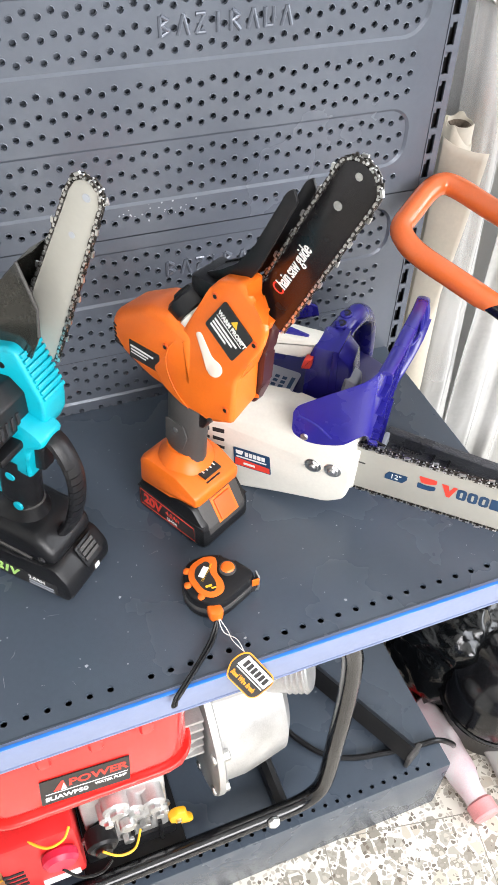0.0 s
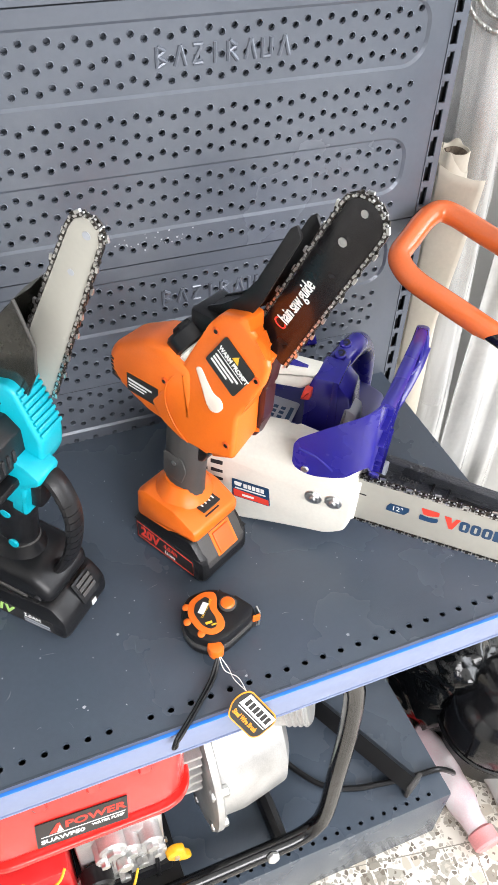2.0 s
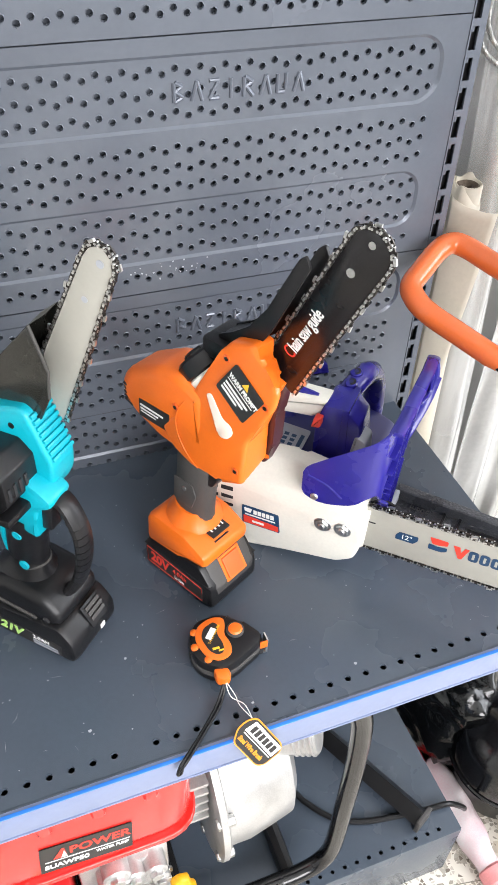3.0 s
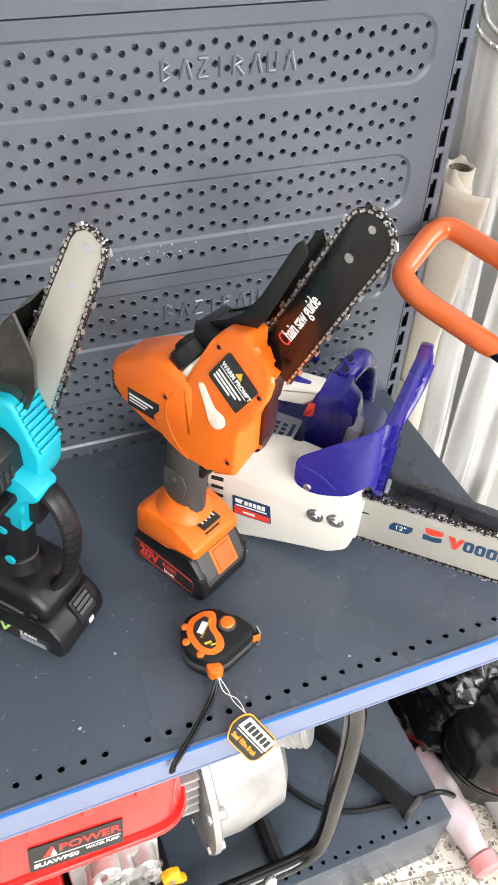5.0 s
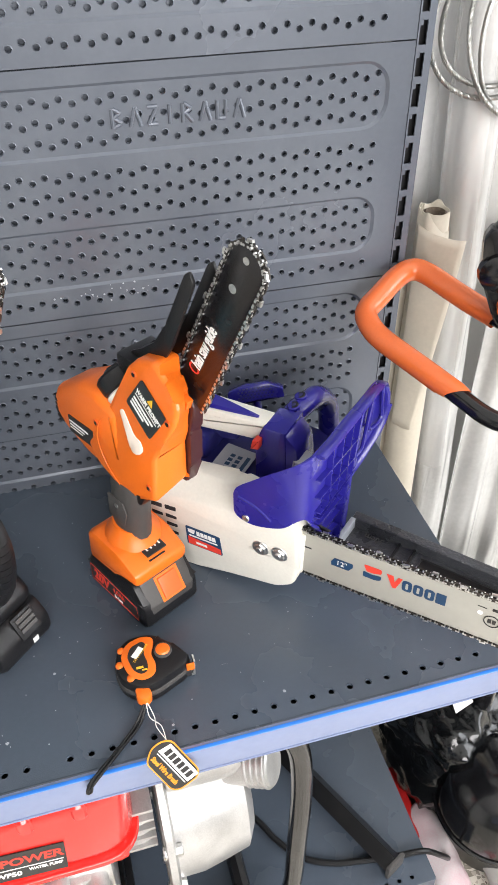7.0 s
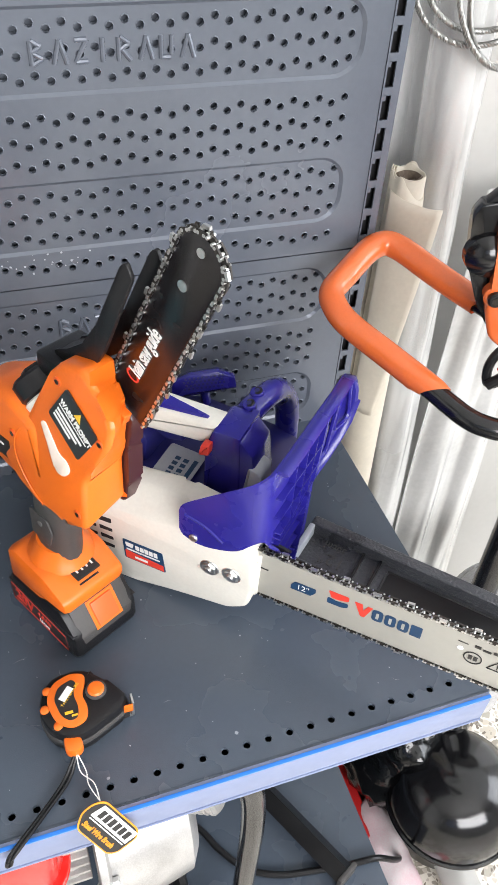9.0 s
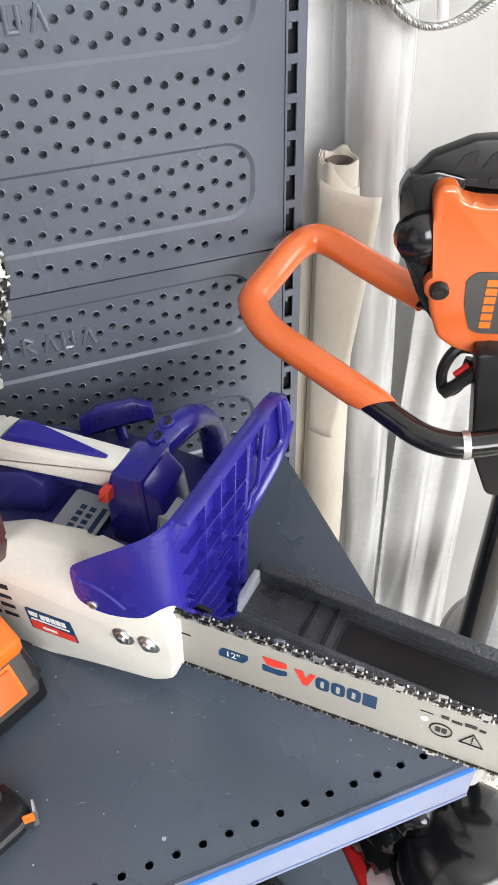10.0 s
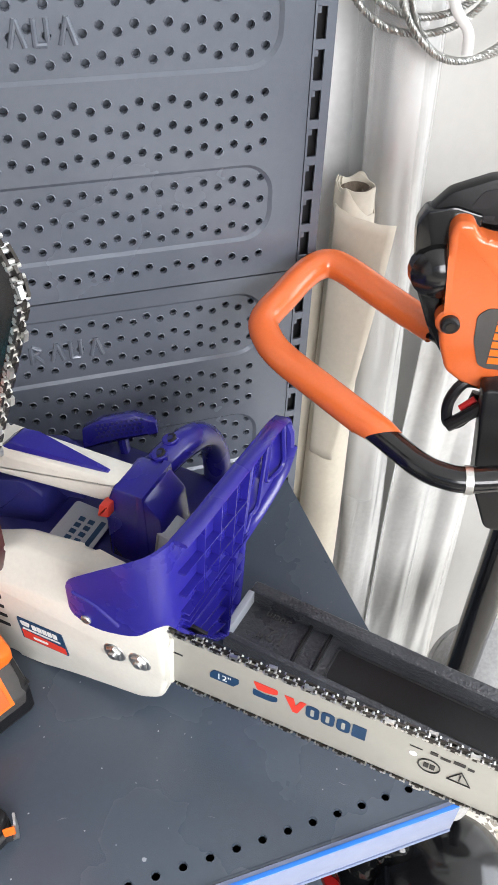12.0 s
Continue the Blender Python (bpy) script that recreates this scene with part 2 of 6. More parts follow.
def smooth_path(pts, n=6):
    pts = [Vector(p) for p in pts]
    out = []
    for i in range(len(pts) - 1):
        p0, p1, p2, p3 = pts[max(i - 1, 0)], pts[i], pts[i + 1], pts[min(i + 2, len(pts) - 1)]
        for j in range(n):
            t = j / n
            out.append(0.5 * (2 * p1 + (p2 - p0) * t + (2 * p0 - 5 * p1 + 4 * p2 - p3) * t * t + (3 * p1 - p0 - 3 * p2 + p3) * t ** 3))
    return out + [pts[-1]]


def bm_tube(path, radius, sides=12, closed=False, flat=1.0, up=(0, 0, 1), bm=None):
    """A pipe along a path; radius is one number or one for each point; flat squeezes it across up."""
    bm = bm or bmesh.new()
    path = [Vector(p) for p in path]
    k = len(path)
    rings = []
    ref = Vector(up)
    for i, p in enumerate(path):
        if closed:
            d = path[(i + 1) % k] - path[i - 1]
        else:
            d = path[min(i + 1, k - 1)] - path[max(i - 1, 0)]
        d.normalize()
        u = (ref - d * ref.dot(d))
        if u.length < 1e-4:
            u = d.orthogonal()
        u.normalize()
        ref = u
        w = d.cross(u)
        rad = radius[i] if isinstance(radius, (list, tuple)) else radius
        rings.append([bm.verts.new(p + (u * math.cos(a) + w * flat * math.sin(a)) * rad) for a in (2 * math.pi * s / sides for s in range(sides))])
    for i in range(k if closed else k - 1):
        a, b = rings[i], rings[(i + 1) % k]
        for s in range(sides):
            bm.faces.new((a[s], a[(s + 1) % sides], b[(s + 1) % sides], b[s]))
    if not closed:
        bm.faces.new(rings[0][::-1])
        bm.faces.new(rings[-1])
    return bm


def bm_cyl(c0, c1, r, sides=20, bevel=0.0, r2=None, bm=None):
    """A round bar from c0 to c1 with softened rims."""
    c0, c1 = Vector(c0), Vector(c1)
    d = (c1 - c0).normalized()
    r2 = r if r2 is None else r2
    if bevel:
        return bm_tube([c0, c0 + d * 1e-5, c0 + d * bevel, c1 - d * bevel, c1 - d * 1e-5, c1],
                       [max(r - bevel, 1e-4), max(r - bevel, 1e-4), r, r2, max(r2 - bevel, 1e-4), max(r2 - bevel, 1e-4)], sides, bm=bm)
    return bm_tube([c0, c1], [r, r2], sides, bm=bm)


def bm_lathe(profile, sides=24, m=None):
    """Turns (radius, height) round local z."""
    bm = bmesh.new()
    rings = [[bm.verts.new((r * math.cos(2 * math.pi * s / sides), r * math.sin(2 * math.pi * s / sides), h)) for s in range(sides)] for r, h in profile]
    for a, b in zip(rings, rings[1:]):
        for s in range(sides):
            bm.faces.new((a[s], a[(s + 1) % sides], b[(s + 1) % sides], b[s]))
    bm.faces.new(rings[0][::-1])
    bm.faces.new(rings[-1])
    if m is not None:
        bmesh.ops.transform(bm, matrix=m, verts=bm.verts)
    return bm


def lettering(name, words, size, m, material, parent, depth=0.0003, label="", squeeze=1.0, spacing=1.0, align="LEFT", shear=0.0, bold=0.0):
    """Raised letters of the built-in font, as a mesh."""
    cu = bpy.data.curves.new(name, "FONT")
    cu.body, cu.size, cu.extrude, cu.align_x, cu.align_y, cu.space_character, cu.shear = words, size, depth, align, "CENTER", spacing, shear
    cu.resolution_u, cu.offset = 3, bold
    tmp = bpy.data.objects.new(name + "_curve", cu)
    me = bpy.data.meshes.new_from_object(tmp)
    bpy.data.objects.remove(tmp)
    me.materials.clear()
    me.materials.append(material)
    me.transform(Matrix.Diagonal((squeeze, 1, 1, 1)))
    ob = new(name, me)
    ob.parent = parent
    ob.matrix_local = m
    if label:
        ob["label"] = label
    return ob


def face_frame(o, right, up):
    """A frame at o whose x runs along right and whose z looks out of the face."""
    x = Vector(right).normalized()
    z = x.cross(Vector(up)).normalized()
    y = z.cross(x)
    m = Matrix((x, y, z)).transposed().to_4x4()
    m.translation = Vector(o)
    return m


def bar_print(rows, z0=0.0, z1=0.0004):
    """Plain flat bars (x0, x1, y0, y1) that stand for writing, as one mesh."""
    bm = bmesh.new()
    for x0, x1, y0, y1 in rows:
        bmesh.ops.create_cube(bm, size=1, matrix=Matrix.Translation(((x0 + x1) / 2, (y0 + y1) / 2, (z0 + z1) / 2))
                              @ Matrix.Diagonal((x1 - x0, y1 - y0, z1 - z0, 1)))
    return bm


def structure(ob, label, category):
    return tagged(ob, label, category, kind="structure")


# ---- the room ----
floor = structure(part("floor", bm_box(-3.2, 3.6, -3.6, 0.9, FLOOR - 0.08, FLOOR), TERRAZZO, smooth=False), "beige terrazzo floor with grey and brown stone chips", "floor")
joint_mat = mat("floor_joint", (0.26, 0.24, 0.20), 0.8)
turn = Matrix.Translation((0.289, -0.445, FLOOR)) @ Matrix.Rotation(radians(-10.4), 4, "Z")
for k in range(-5, 2):
    part("tile_joint", bm_box(-1.5, 1.5, -0.0009, 0.0009, 0.0, 0.0005), joint_mat, floor, smooth=False, at=turn @ Matrix.Translation((0, 0.30 * k, 0)))
for k in range(-5, 6):
    part("tile_joint", bm_box(-0.0009, 0.0009, -1.5, 0.3, 0.0, 0.0005), joint_mat, floor, smooth=False, at=turn @ Matrix.Translation((0.30 * k, 0, 0)))
structure(part("wall_north", bm_box(-3.2, 3.6, 0.16, 0.30, FLOOR, 2.9), WALL_PAINT, smooth=False), "plain white painted shop wall", "wall")
structure(part("wall_west", bm_box(-3.3, -3.2, -3.6, 0.16, FLOOR, 2.9), WALL_PAINT, smooth=False), "plain white painted side wall", "wall")
structure(part("wall_east", bm_box(3.6, 3.7, -3.6, 0.16, FLOOR, 2.9), WALL_PAINT, smooth=False), "plain white painted side wall", "wall")
structure(part("ceiling", bm_box(-3.3, 3.7, -3.7, 0.3, 2.9, 3.0), WALL_PAINT, smooth=False), "plain white ceiling", "ceiling")
# unseen front wall, added: wide opening lets light in, grey high sill dims panel reflections
bm = bm_box(-3.2, -2.4, -3.7, -3.6, FLOOR, 2.9)
for x0, x1, z0, z1 in ((2.2, 3.6, FLOOR, 2.9), (-2.4, 2.2, 2.6, 2.9), (-2.4, 2.2, FLOOR, 1.2)):
    bmesh.ops.create_cube(bm, size=1, matrix=Matrix.Translation(((x0 + x1) / 2, -3.65, (z0 + z1) / 2)) @ Matrix.Diagonal((x1 - x0, 0.1, z1 - z0, 1)))
structure(part("wall_south", bm, UNSEEN_WALL_GREY, smooth=False), "unseen grey front wall with a wide opening, added to shape the light", "wall")

# ---- the shelving bay ----
PITCH = 0.0142          # columns of panel holes
ROWS_Z = (0.267, 0.2445, 0.222, 0.184, 0.162, 0.140, 0.105, 0.083, 0.0590, 0.026)


def ring_cell(bm, x0, x1, z0, z1, cx, cz, r, depth, put, lip=0.0008):
    """A rectangle with an eight-sided hole whose wall goes back by depth; put maps (u, v, back) to a place."""
    mx, mz = cx, cz
    outer = [(x0, z0), (mx, z0), (x1, z0), (x1, mz), (x1, z1), (mx, z1), (x0, z1), (x0, mz)]
    o = [bm.verts.new(put(u, v, 0)) for u, v in outer]
    ang = [math.radians(a) for a in (225, 270, 315, 0, 45, 90, 135, 180)]
    i = [bm.verts.new(put(cx + r * math.cos(a), cz + r * math.sin(a), 0)) for a in ang]
    b = [bm.verts.new(put(cx + r * 0.86 * math.cos(a), cz + r * 0.86 * math.sin(a), depth)) for a in ang]
    w = [bm.verts.new(put(cx + r * 1.25 * math.cos(a), cz + r * 1.25 * math.sin(a), 0)) for a in ang]
    for v in i:
        v.co = Vector(v.co) - lip * (Vector(put(0, 0, 1)) - Vector(put(0, 0, 0)))
    for k in range(8):
        j = (k + 1) % 8
        bm.faces.new((o[k], o[j], w[j], w[k]))
        bm.faces.new((w[k], w[j], i[j], i[k]))
        bm.faces.new((i[k], i[j], b[j], b[k]))


def quad(bm, put, u0, u1, v0, v1):
    bm.faces.new([bm.verts.new(put(u, v, 0)) for u, v in ((u0, v0), (u1, v0), (u1, v1), (u0, v1))])


def pill(x0, x1, z0, z1, r, n=8):
    pts = []
    for cx, cz, a0 in ((x1 - r, z0 + r, -90), (x1 - r, z1 - r, 0), (x0 + r, z1 - r, 90), (x0 + r, z0 + r, 180)):
        for k in range(n + 1):
            a = radians(a0 + 90 * k / n)
            pts.append((cx + r * math.cos(a), -0.0002, cz + r * math.sin(a)))
    return pts


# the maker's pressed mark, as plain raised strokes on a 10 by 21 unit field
MARK = (((0, 0, 0, 21), (1, 21, 9, 16), (9, 16, 1, 11), (1, 11, 10, 5), (10, 5, 1, 0)), ((0, 0, 6, 21), (6, 21, 12, 0)),
        ((0, 20, 11, 20), (11, 20, 0, 1), (0, 1, 11, 1)), ((5, 0, 5, 21),), ((0, 0, 0, 21), (1, 21, 10, 15), (10, 15, 1, 10), (3, 10, 11, 0)),
        ((0, 0, 6, 21), (6, 21, 12, 0)), ((0, 0, 0, 21), (10, 4, 10, 21), (0, 1, 9, 1)), ((0, 0, 6, 21), (6, 21, 12, 0)))


def recess(bm, put, x0, x1, z0, z1, r, rx0, rx1, rz0, rz1, deep):
    """A flat frame from a rectangle to a rounded outline, and the sloping step down into it."""
    rim = [(p[0], p[2]) for p in pill(x0, x1, z0, z1, r)]
    inner = [(p[0], p[2]) for p in pill(x0 + 0.004, x1 - 0.004, z0 + 0.0034, z1 - 0.0034, r - 0.003)]
    outer = []
    for u, v in rim:
        on_x = rx1 if u > (x0 + x1) / 2 else rx0
        on_z = rz1 if v > (z0 + z1) / 2 else rz0
        outer.append((u, on_z) if x0 + r - 1e-6 <= u <= x1 - r + 1e-6 else (on_x, v) if z0 + r - 1e-6 <= v <= z1 - r + 1e-6 else (on_x, on_z))
    o, i, d = ([bm.verts.new(put(u, v, w)) for u, v in ring] for ring, w in ((outer, 0), (rim, 0), (inner, deep)))
    n = len(rim)
    for k in range(n):
        j = (k + 1) % n
        ring = [o[k], o[j], i[j], i[k]] if outer[k] != outer[j] else [o[k], i[j], i[k]]
        bm.faces.new(ring)
        bm.faces.new((i[k], i[j], d[j], d[k]))


def back_panel(z0, brand, col=0.484, rise=0.0):
    top = thing("back_panel", Matrix.Translation((0.526, 0, z0)) @ Matrix.Rotation(radians(-1.0), 4, "Z") @ Matrix.Translation((-0.526, 0, 0)), "dark grey perforated steel back panel with pressed ribs", "back panel", "back panels of the shelving")
    deep = 0.0026
    bm = bmesh.new()
    n = int((col - (XL + 0.04)) / PITCH)
    bounds = [0.2838, 0.256, 0.2335, 0.2000, 0.173, 0.151, 0.1225, 0.094, 0.072, 0.0380, 0.010]
    left, right = col - (n - 0.5) * PITCH, 0.5085
    for r, zr in enumerate(ROWS_Z):
        back = deep if r in (0, 1, 2, 6, 7, 8) else 0.0
        put = lambda u, v, d: (u, d + back, v)
        for k in range(n):
            cx = col - k * PITCH
            ring_cell(bm, cx - PITCH / 2, cx + PITCH / 2, bounds[r + 1], bounds[r], cx, zr + rise - (0.0055 if k % 2 else 0.0), 0.0037, 0.0035, put)
        quad(bm, put, col + PITCH / 2, right, bounds[r + 1], bounds[r])
    put = lambda u, v, d: (u, d, v)
    recess(bm, put, left + 0.004, col + 0.015, 0.2026, 0.2812, 0.032, left, right, bounds[3], bounds[0], deep)
    recess(bm, put, left + 0.004, col + 0.012, 0.0410, 0.1190, 0.030, left, right, bounds[9], bounds[6], deep)
    quad(bm, put, XL, 0.526, bounds[0], 0.2990)
    quad(bm, put, XL, 0.526, 0.0010, bounds[-1])
    quad(bm, put, XL, left, bounds[-1], bounds[0])
    quad(bm, put, right, 0.526, bounds[-1], bounds[0])
    bmesh.ops.remove_doubles(bm, verts=bm.verts, dist=1e-5)
    part("perforated_sheet", bm, PANEL_PAINT, top, smooth=False)
    part("upper_edge", bm_box(XL, 0.526, 0.0002, 0.012, 0.2975, 0.2992), PANEL_PAINT, top)
    part("lower_edge", bm_box(XL, 0.526, 0.0002, 0.012, 0.0008, 0.0025), PANEL_PAINT, top)
    part("folded_core", bm_box(XL + 0.002, 0.524, 0.0125, 0.015, 0.004, 0.296), PANEL_PAINT, top, smooth=False)
    if brand:
        for k, strokes in enumerate(MARK):
            x = col - 0.314 + k * 0.0200
            bm = bmesh.new()
            for x0, y0, x1, y1 in strokes:
                bm_tube([(x + 0.001 * x0, deep, 0.231 + 0.001 * y0), (x + 0.001 * x1, deep, 0.231 + 0.001 * y1)], 0.0025, 8, bm=bm)
            part("pressed_mark", bm, PANEL_PAINT, top)
    return top


for z0 in (0.121, 0.421, 0.721, 1.021, 1.321, 1.621):
    if z0 == 0.721:
        back_panel(z0, True, 0.4785, 0.002)
    else:
        back_panel(z0, z0 == 1.021)

# slotted upright at the bay's end
upright = thing("shelving_upright", Matrix.Translation((0, 0, 0)), "dark grey slotted steel upright of the shelving", "upright")
bm = bm_box(0.538, 0.547, -0.001, 0.0015, FLOOR, 1.93)
bmesh.ops.create_cube(bm, size=1, matrix=Matrix.Translation((0.5275, 0.00025, 0.935)) @ Matrix.Diagonal((0.002, 0.0025, 1.99, 1)))
k = -32
while 1.259 + 0.0347 * k < 1.92:
    z = 1.259 + 0.0347 * k
    if z > FLOOR + 0.03:
        bmesh.ops.create_cube(bm, size=1, matrix=Matrix.Translation((0.5332, 0.00025, z + 0.0173)) @ Matrix.Diagonal((0.0095, 0.0025, 0.0085, 1)))
        bmesh.ops.create_cube(bm, size=1, matrix=Matrix.Translation((0.5302, 0.00025, z + 0.0105)) @ Matrix.Diagonal((0.0035, 0.0025, 0.006, 1)))
    k += 1
part("slotted_face", bm, PANEL_PAINT, upright, smooth=False)
part("side_web", bm_box(0.5445, 0.547, 0.0015, 0.075, FLOOR, 1.93), PANEL_PAINT, upright, smooth=False)
# solid dark filler behind the slots, coloured as the shade inside the upright
part("hollow_shade", bm_box(0.5285, 0.5440, 0.012, 0.072, FLOOR, 1.92), DARK, upright, smooth=False)


def shelf_board(name, z, label, front, holes_y, skip=()):
    top = thing(name, Matrix.Translation((0, 0, z)), label, "shelf", "shelves of the bay")
    put = lambda u, v, d: (u, v, -d)
    bm = bmesh.new()
    p = 0.023
    lo, hi = -20, 21
    for k in range(lo, hi + 1):
        x = p * k
        if k in skip:
            quad(bm, put, x - p / 2, x + p / 2, holes_y - 0.010, holes_y + 0.010)
        else:
            ring_cell(bm, x - p / 2, x + p / 2, holes_y - 0.010, holes_y + 0.010, x, holes_y, 0.0040, 0.0025, put, 0.0001)
    quad(bm, put, XL, (lo - 0.5) * p, holes_y - 0.010, holes_y + 0.010)
    quad(bm, put, (hi + 0.5) * p, XR, holes_y - 0.010, holes_y + 0.010)
    quad(bm, put, XL, XR, holes_y + 0.010, 0.012)
    quad(bm, put, XL, XR, front + 0.003, holes_y - 0.010)
    bmesh.ops.remove_doubles(bm, verts=bm.verts, dist=1e-5)
    part("deck", bm, ANTHRACITE, top, smooth=False)
    return top


shelf = shelf_board("shelf", ZS, "anthracite steel shelf with a row of round holes and light scratches", FRONT, -0.4335, (-1,))
part("front_lip", bm_box(XL, XR, FRONT, FRONT + 0.0035, -0.045, 0.0, 0.0015), ANTHRACITE, shelf)
part("side_flange", bm_box(XR - 0.002, XR, FRONT + 0.004, -0.002, -0.035, -0.0003), ANTHRACITE, shelf, smooth=False)
# dark sheet that stands in for the shade below the deck
part("underside_shade", bm_box(XL, XR - 0.003, FRONT + 0.005, -0.002, -0.034, -0.028), DARK, shelf, smooth=False)
part("bracket", bm_prism([(0.0, -0.004), (0.0, -0.09), (-0.12, -0.05), (-0.42, -0.036), (-0.42, -0.004)], XR - 0.006, XR - 0.0035), ANTHRACITE, shelf,
     at=Matrix.Rotation(radians(90), 4, "Z") @ Matrix.Diagonal((1, -1, 1, 1)))
rail = thing("price_rail", Matrix.Translation((0, FRONT, ZS)), "translucent bluish plastic price rail with a blue top strip", "price rail")
prof = [(-0.0005, 0.0012), (-0.0055, 0.0012), (-0.0068, -0.001), (-0.0060, -0.048), (-0.0030, -0.051), (-0.0012, -0.049), (-0.0028, -0.046), (-0.0036, -0.004), (-0.0005, -0.0018)]
bm = bmesh.new()
rings = [[bm.verts.new((x, u, v)) for u, v in prof] for x in (XL, XR - 0.003)]
for k in range(len(prof)):
    j = (k + 1) % len(prof)
    bm.faces.new((rings[0][k], rings[0][j], rings[1][j], rings[1][k]))
bm.faces.new(rings[0])
bm.faces.new(rings[1][::-1])
part("rail_body", bm, STRIP_CLEAR, rail)
part("blue_strip", bm_box(XL, XR - 0.004, -0.0080, -0.0042, 0.0008, 0.0030, 0.0006), STRIP_BLUE, rail, "bright blue strip")
part("lower_bead", bm_tube([(XL, -0.0066, -0.047), (XR - 0.004, -0.0066, -0.047)], 0.0014, 8), STRIP_CLEAR, rail)

base = shelf_board("base_shelf", 0.12, "anthracite steel base shelf with a perforated front edge", FRONT, -0.440)
part("kick_plate", bm_box(XL, XR - 0.001, FRONT + 0.001, FRONT + 0.004, FLOOR - 0.12 + 0.004, -0.0004, 0.001), ANTHRACITE, base)
part("side_plate", bm_box(XR - 0.0025, XR, FRONT + 0.006, -0.002, FLOOR - 0.12 + 0.004, -0.0005), ANTHRACITE, base, smooth=False)
# near-black block in place of the shade inside the base
part("inner_gap_shade", bm_box(XL, XR - 0.004, FRONT + 0.006, -0.004, -0.10, -0.02), DARK, base, smooth=False)

# ---- the saws ----


def chain(path, y, half, name, parent, pitch=0.0074, seed=3):
    """A saw chain round an outline of local (x, z) points: links, rivets and cutters, one mesh."""
    rng = random.Random(seed)
    pts = [Vector((p[0], 0, p[1])) for p in path]
    seg = [(b - a).length for a, b in zip(pts, pts[1:])]
    total = sum(seg)
    bm = bmesh.new()

    def at(s):
        for a, b, ln in zip(pts, pts[1:], seg):
            if s <= ln:
                return a.lerp(b, s / ln), (b - a).normalized()
            s -= ln
        return pts[-1], (pts[-1] - pts[-2]).normalized()
    centre = sum(pts, Vector()) / len(pts)
    count = int(total / pitch)
    for k in range(count):
        p, d = at((k + 0.5) * total / count)
        n = Vector((-d.z, 0, d.x))
        if n.dot(p - centre) < 0:
            n = -n
        frame_m = Matrix((d, Vector((0, 1, 0)), n)).transposed().to_4x4()
        frame_m.translation = p + Vector((0, y, 0))
        for sy in ((-1, 1) if k % 2 else (0,)):
            m = frame_m @ Matrix.Translation((0, sy * half * 0.8, 0.0008)) @ Matrix.Diagonal((pitch * (1.2 if sy else 0.9), half * 0.5, 0.0036 if sy else 0.0050, 1))
            bmesh.ops.create_cube(bm, size=1, matrix=m)
        bright = []
        for off in (-0.35, 0.35):
            m = frame_m @ Matrix.Translation((off * pitch, 0, 0.0008)) @ Matrix.Rotation(radians(90), 4, "X")
            bright += bmesh.ops.create_cone(bm, cap_ends=True, segments=7, radius1=0.0013, radius2=0.0013, depth=half * 2.3, matrix=m)["verts"]
        if k % 4 == 1:
            side = 1 if (k // 4) % 2 else -1
            m = frame_m @ Matrix.Translation((0.0, side * half * 0.7, 0.0036)) @ Matrix.Rotation(radians(-8 + rng.uniform(-4, 4)), 4, "Y") @ Matrix.Diagonal((pitch * 0.85, half * 0.8, 0.0026, 1))
            bright += bmesh.ops.create_cube(bm, size=1, matrix=m)["verts"]
            m = frame_m @ Matrix.Translation((-pitch * 0.9, 0, 0.0026)) @ Matrix.Diagonal((pitch * 0.35, half * 0.5, 0.0034, 1))
            bmesh.ops.create_cube(bm, size=1, matrix=m)
        for v in bright:
            for f in v.link_faces:
                f.material_index = 1
    return part(name, bm, [STEEL_DARK, STEEL], parent, "oiled steel saw chain with bright cutters", smooth=False)


def side_mark(o, right=(1, 0, 0), up=(0, 0, 1)):
    return face_frame(o, right, up)


# --- orange cordless saw ---
O = pose(0.119, -0.220, ZS, 0, 0, -61.8)
saw = thing("cordless_chainsaw", O, "orange cordless mini chainsaw with a black guide bar, on its battery", "chainsaw")
battery = part("battery", bm_prism([(-0.059, 0.0), (0.055, 0.0), (0.061, 0.006), (0.060, 0.038), (0.038, 0.066), (-0.050, 0.058), (-0.058, 0.040)], -0.042, 0.042, 0.007, 0.007), BLACK, saw, "black slide-in battery pack")
part("side_label", bm_prism([(-0.052, 0.009), (0.047, 0.007), (0.045, 0.035), (-0.053, 0.041)], -0.0427, -0.0418, 0.003), LABEL_BLACK, battery)
bm = bm_tube([(-0.0500, -0.0427, 0.0115), (0.0455, -0.0427, 0.0095), (0.0435, -0.0427, 0.0325), (-0.0510, -0.0427, 0.0385)], 0.0006, 6, closed=True)
part("label_outline", bm, LABEL_RED, battery, "thin red outline")
slope = (1, 0, -0.045)
lettering("voltage", "20V", 0.0235, side_mark((-0.045, -0.0429, 0.0245), slope), LABEL_RED, battery, squeeze=0.85, bold=0.0007)
lettering("capacity", "4.0Ah", 0.0120, side_mark((-0.006, -0.0429, 0.0255), slope), LABEL_RED, battery, squeeze=0.85)
lettering("chemistry", "Li-ion", 0.0085, side_mark((-0.003, -0.0429, 0.0158), slope), LABEL_WHITE, battery, squeeze=0.85)
part("release_slope", bm_prism([(0.022, 0.050), (0.0600, 0.012), (0.0610, 0.036), (0.040, 0.069), (0.022, 0.070)], -0.034, 0.036, 0.003, 0.004), GREY_RUBBER, battery)
part("release_button", bm_prism([(0.0450, 0.0605), (0.0604, 0.0360), (0.0625, 0.0372), (0.0475, 0.0625)], -0.010, 0.017, 0.001, 0.0008), ORANGE_DARK, battery, "orange release button")
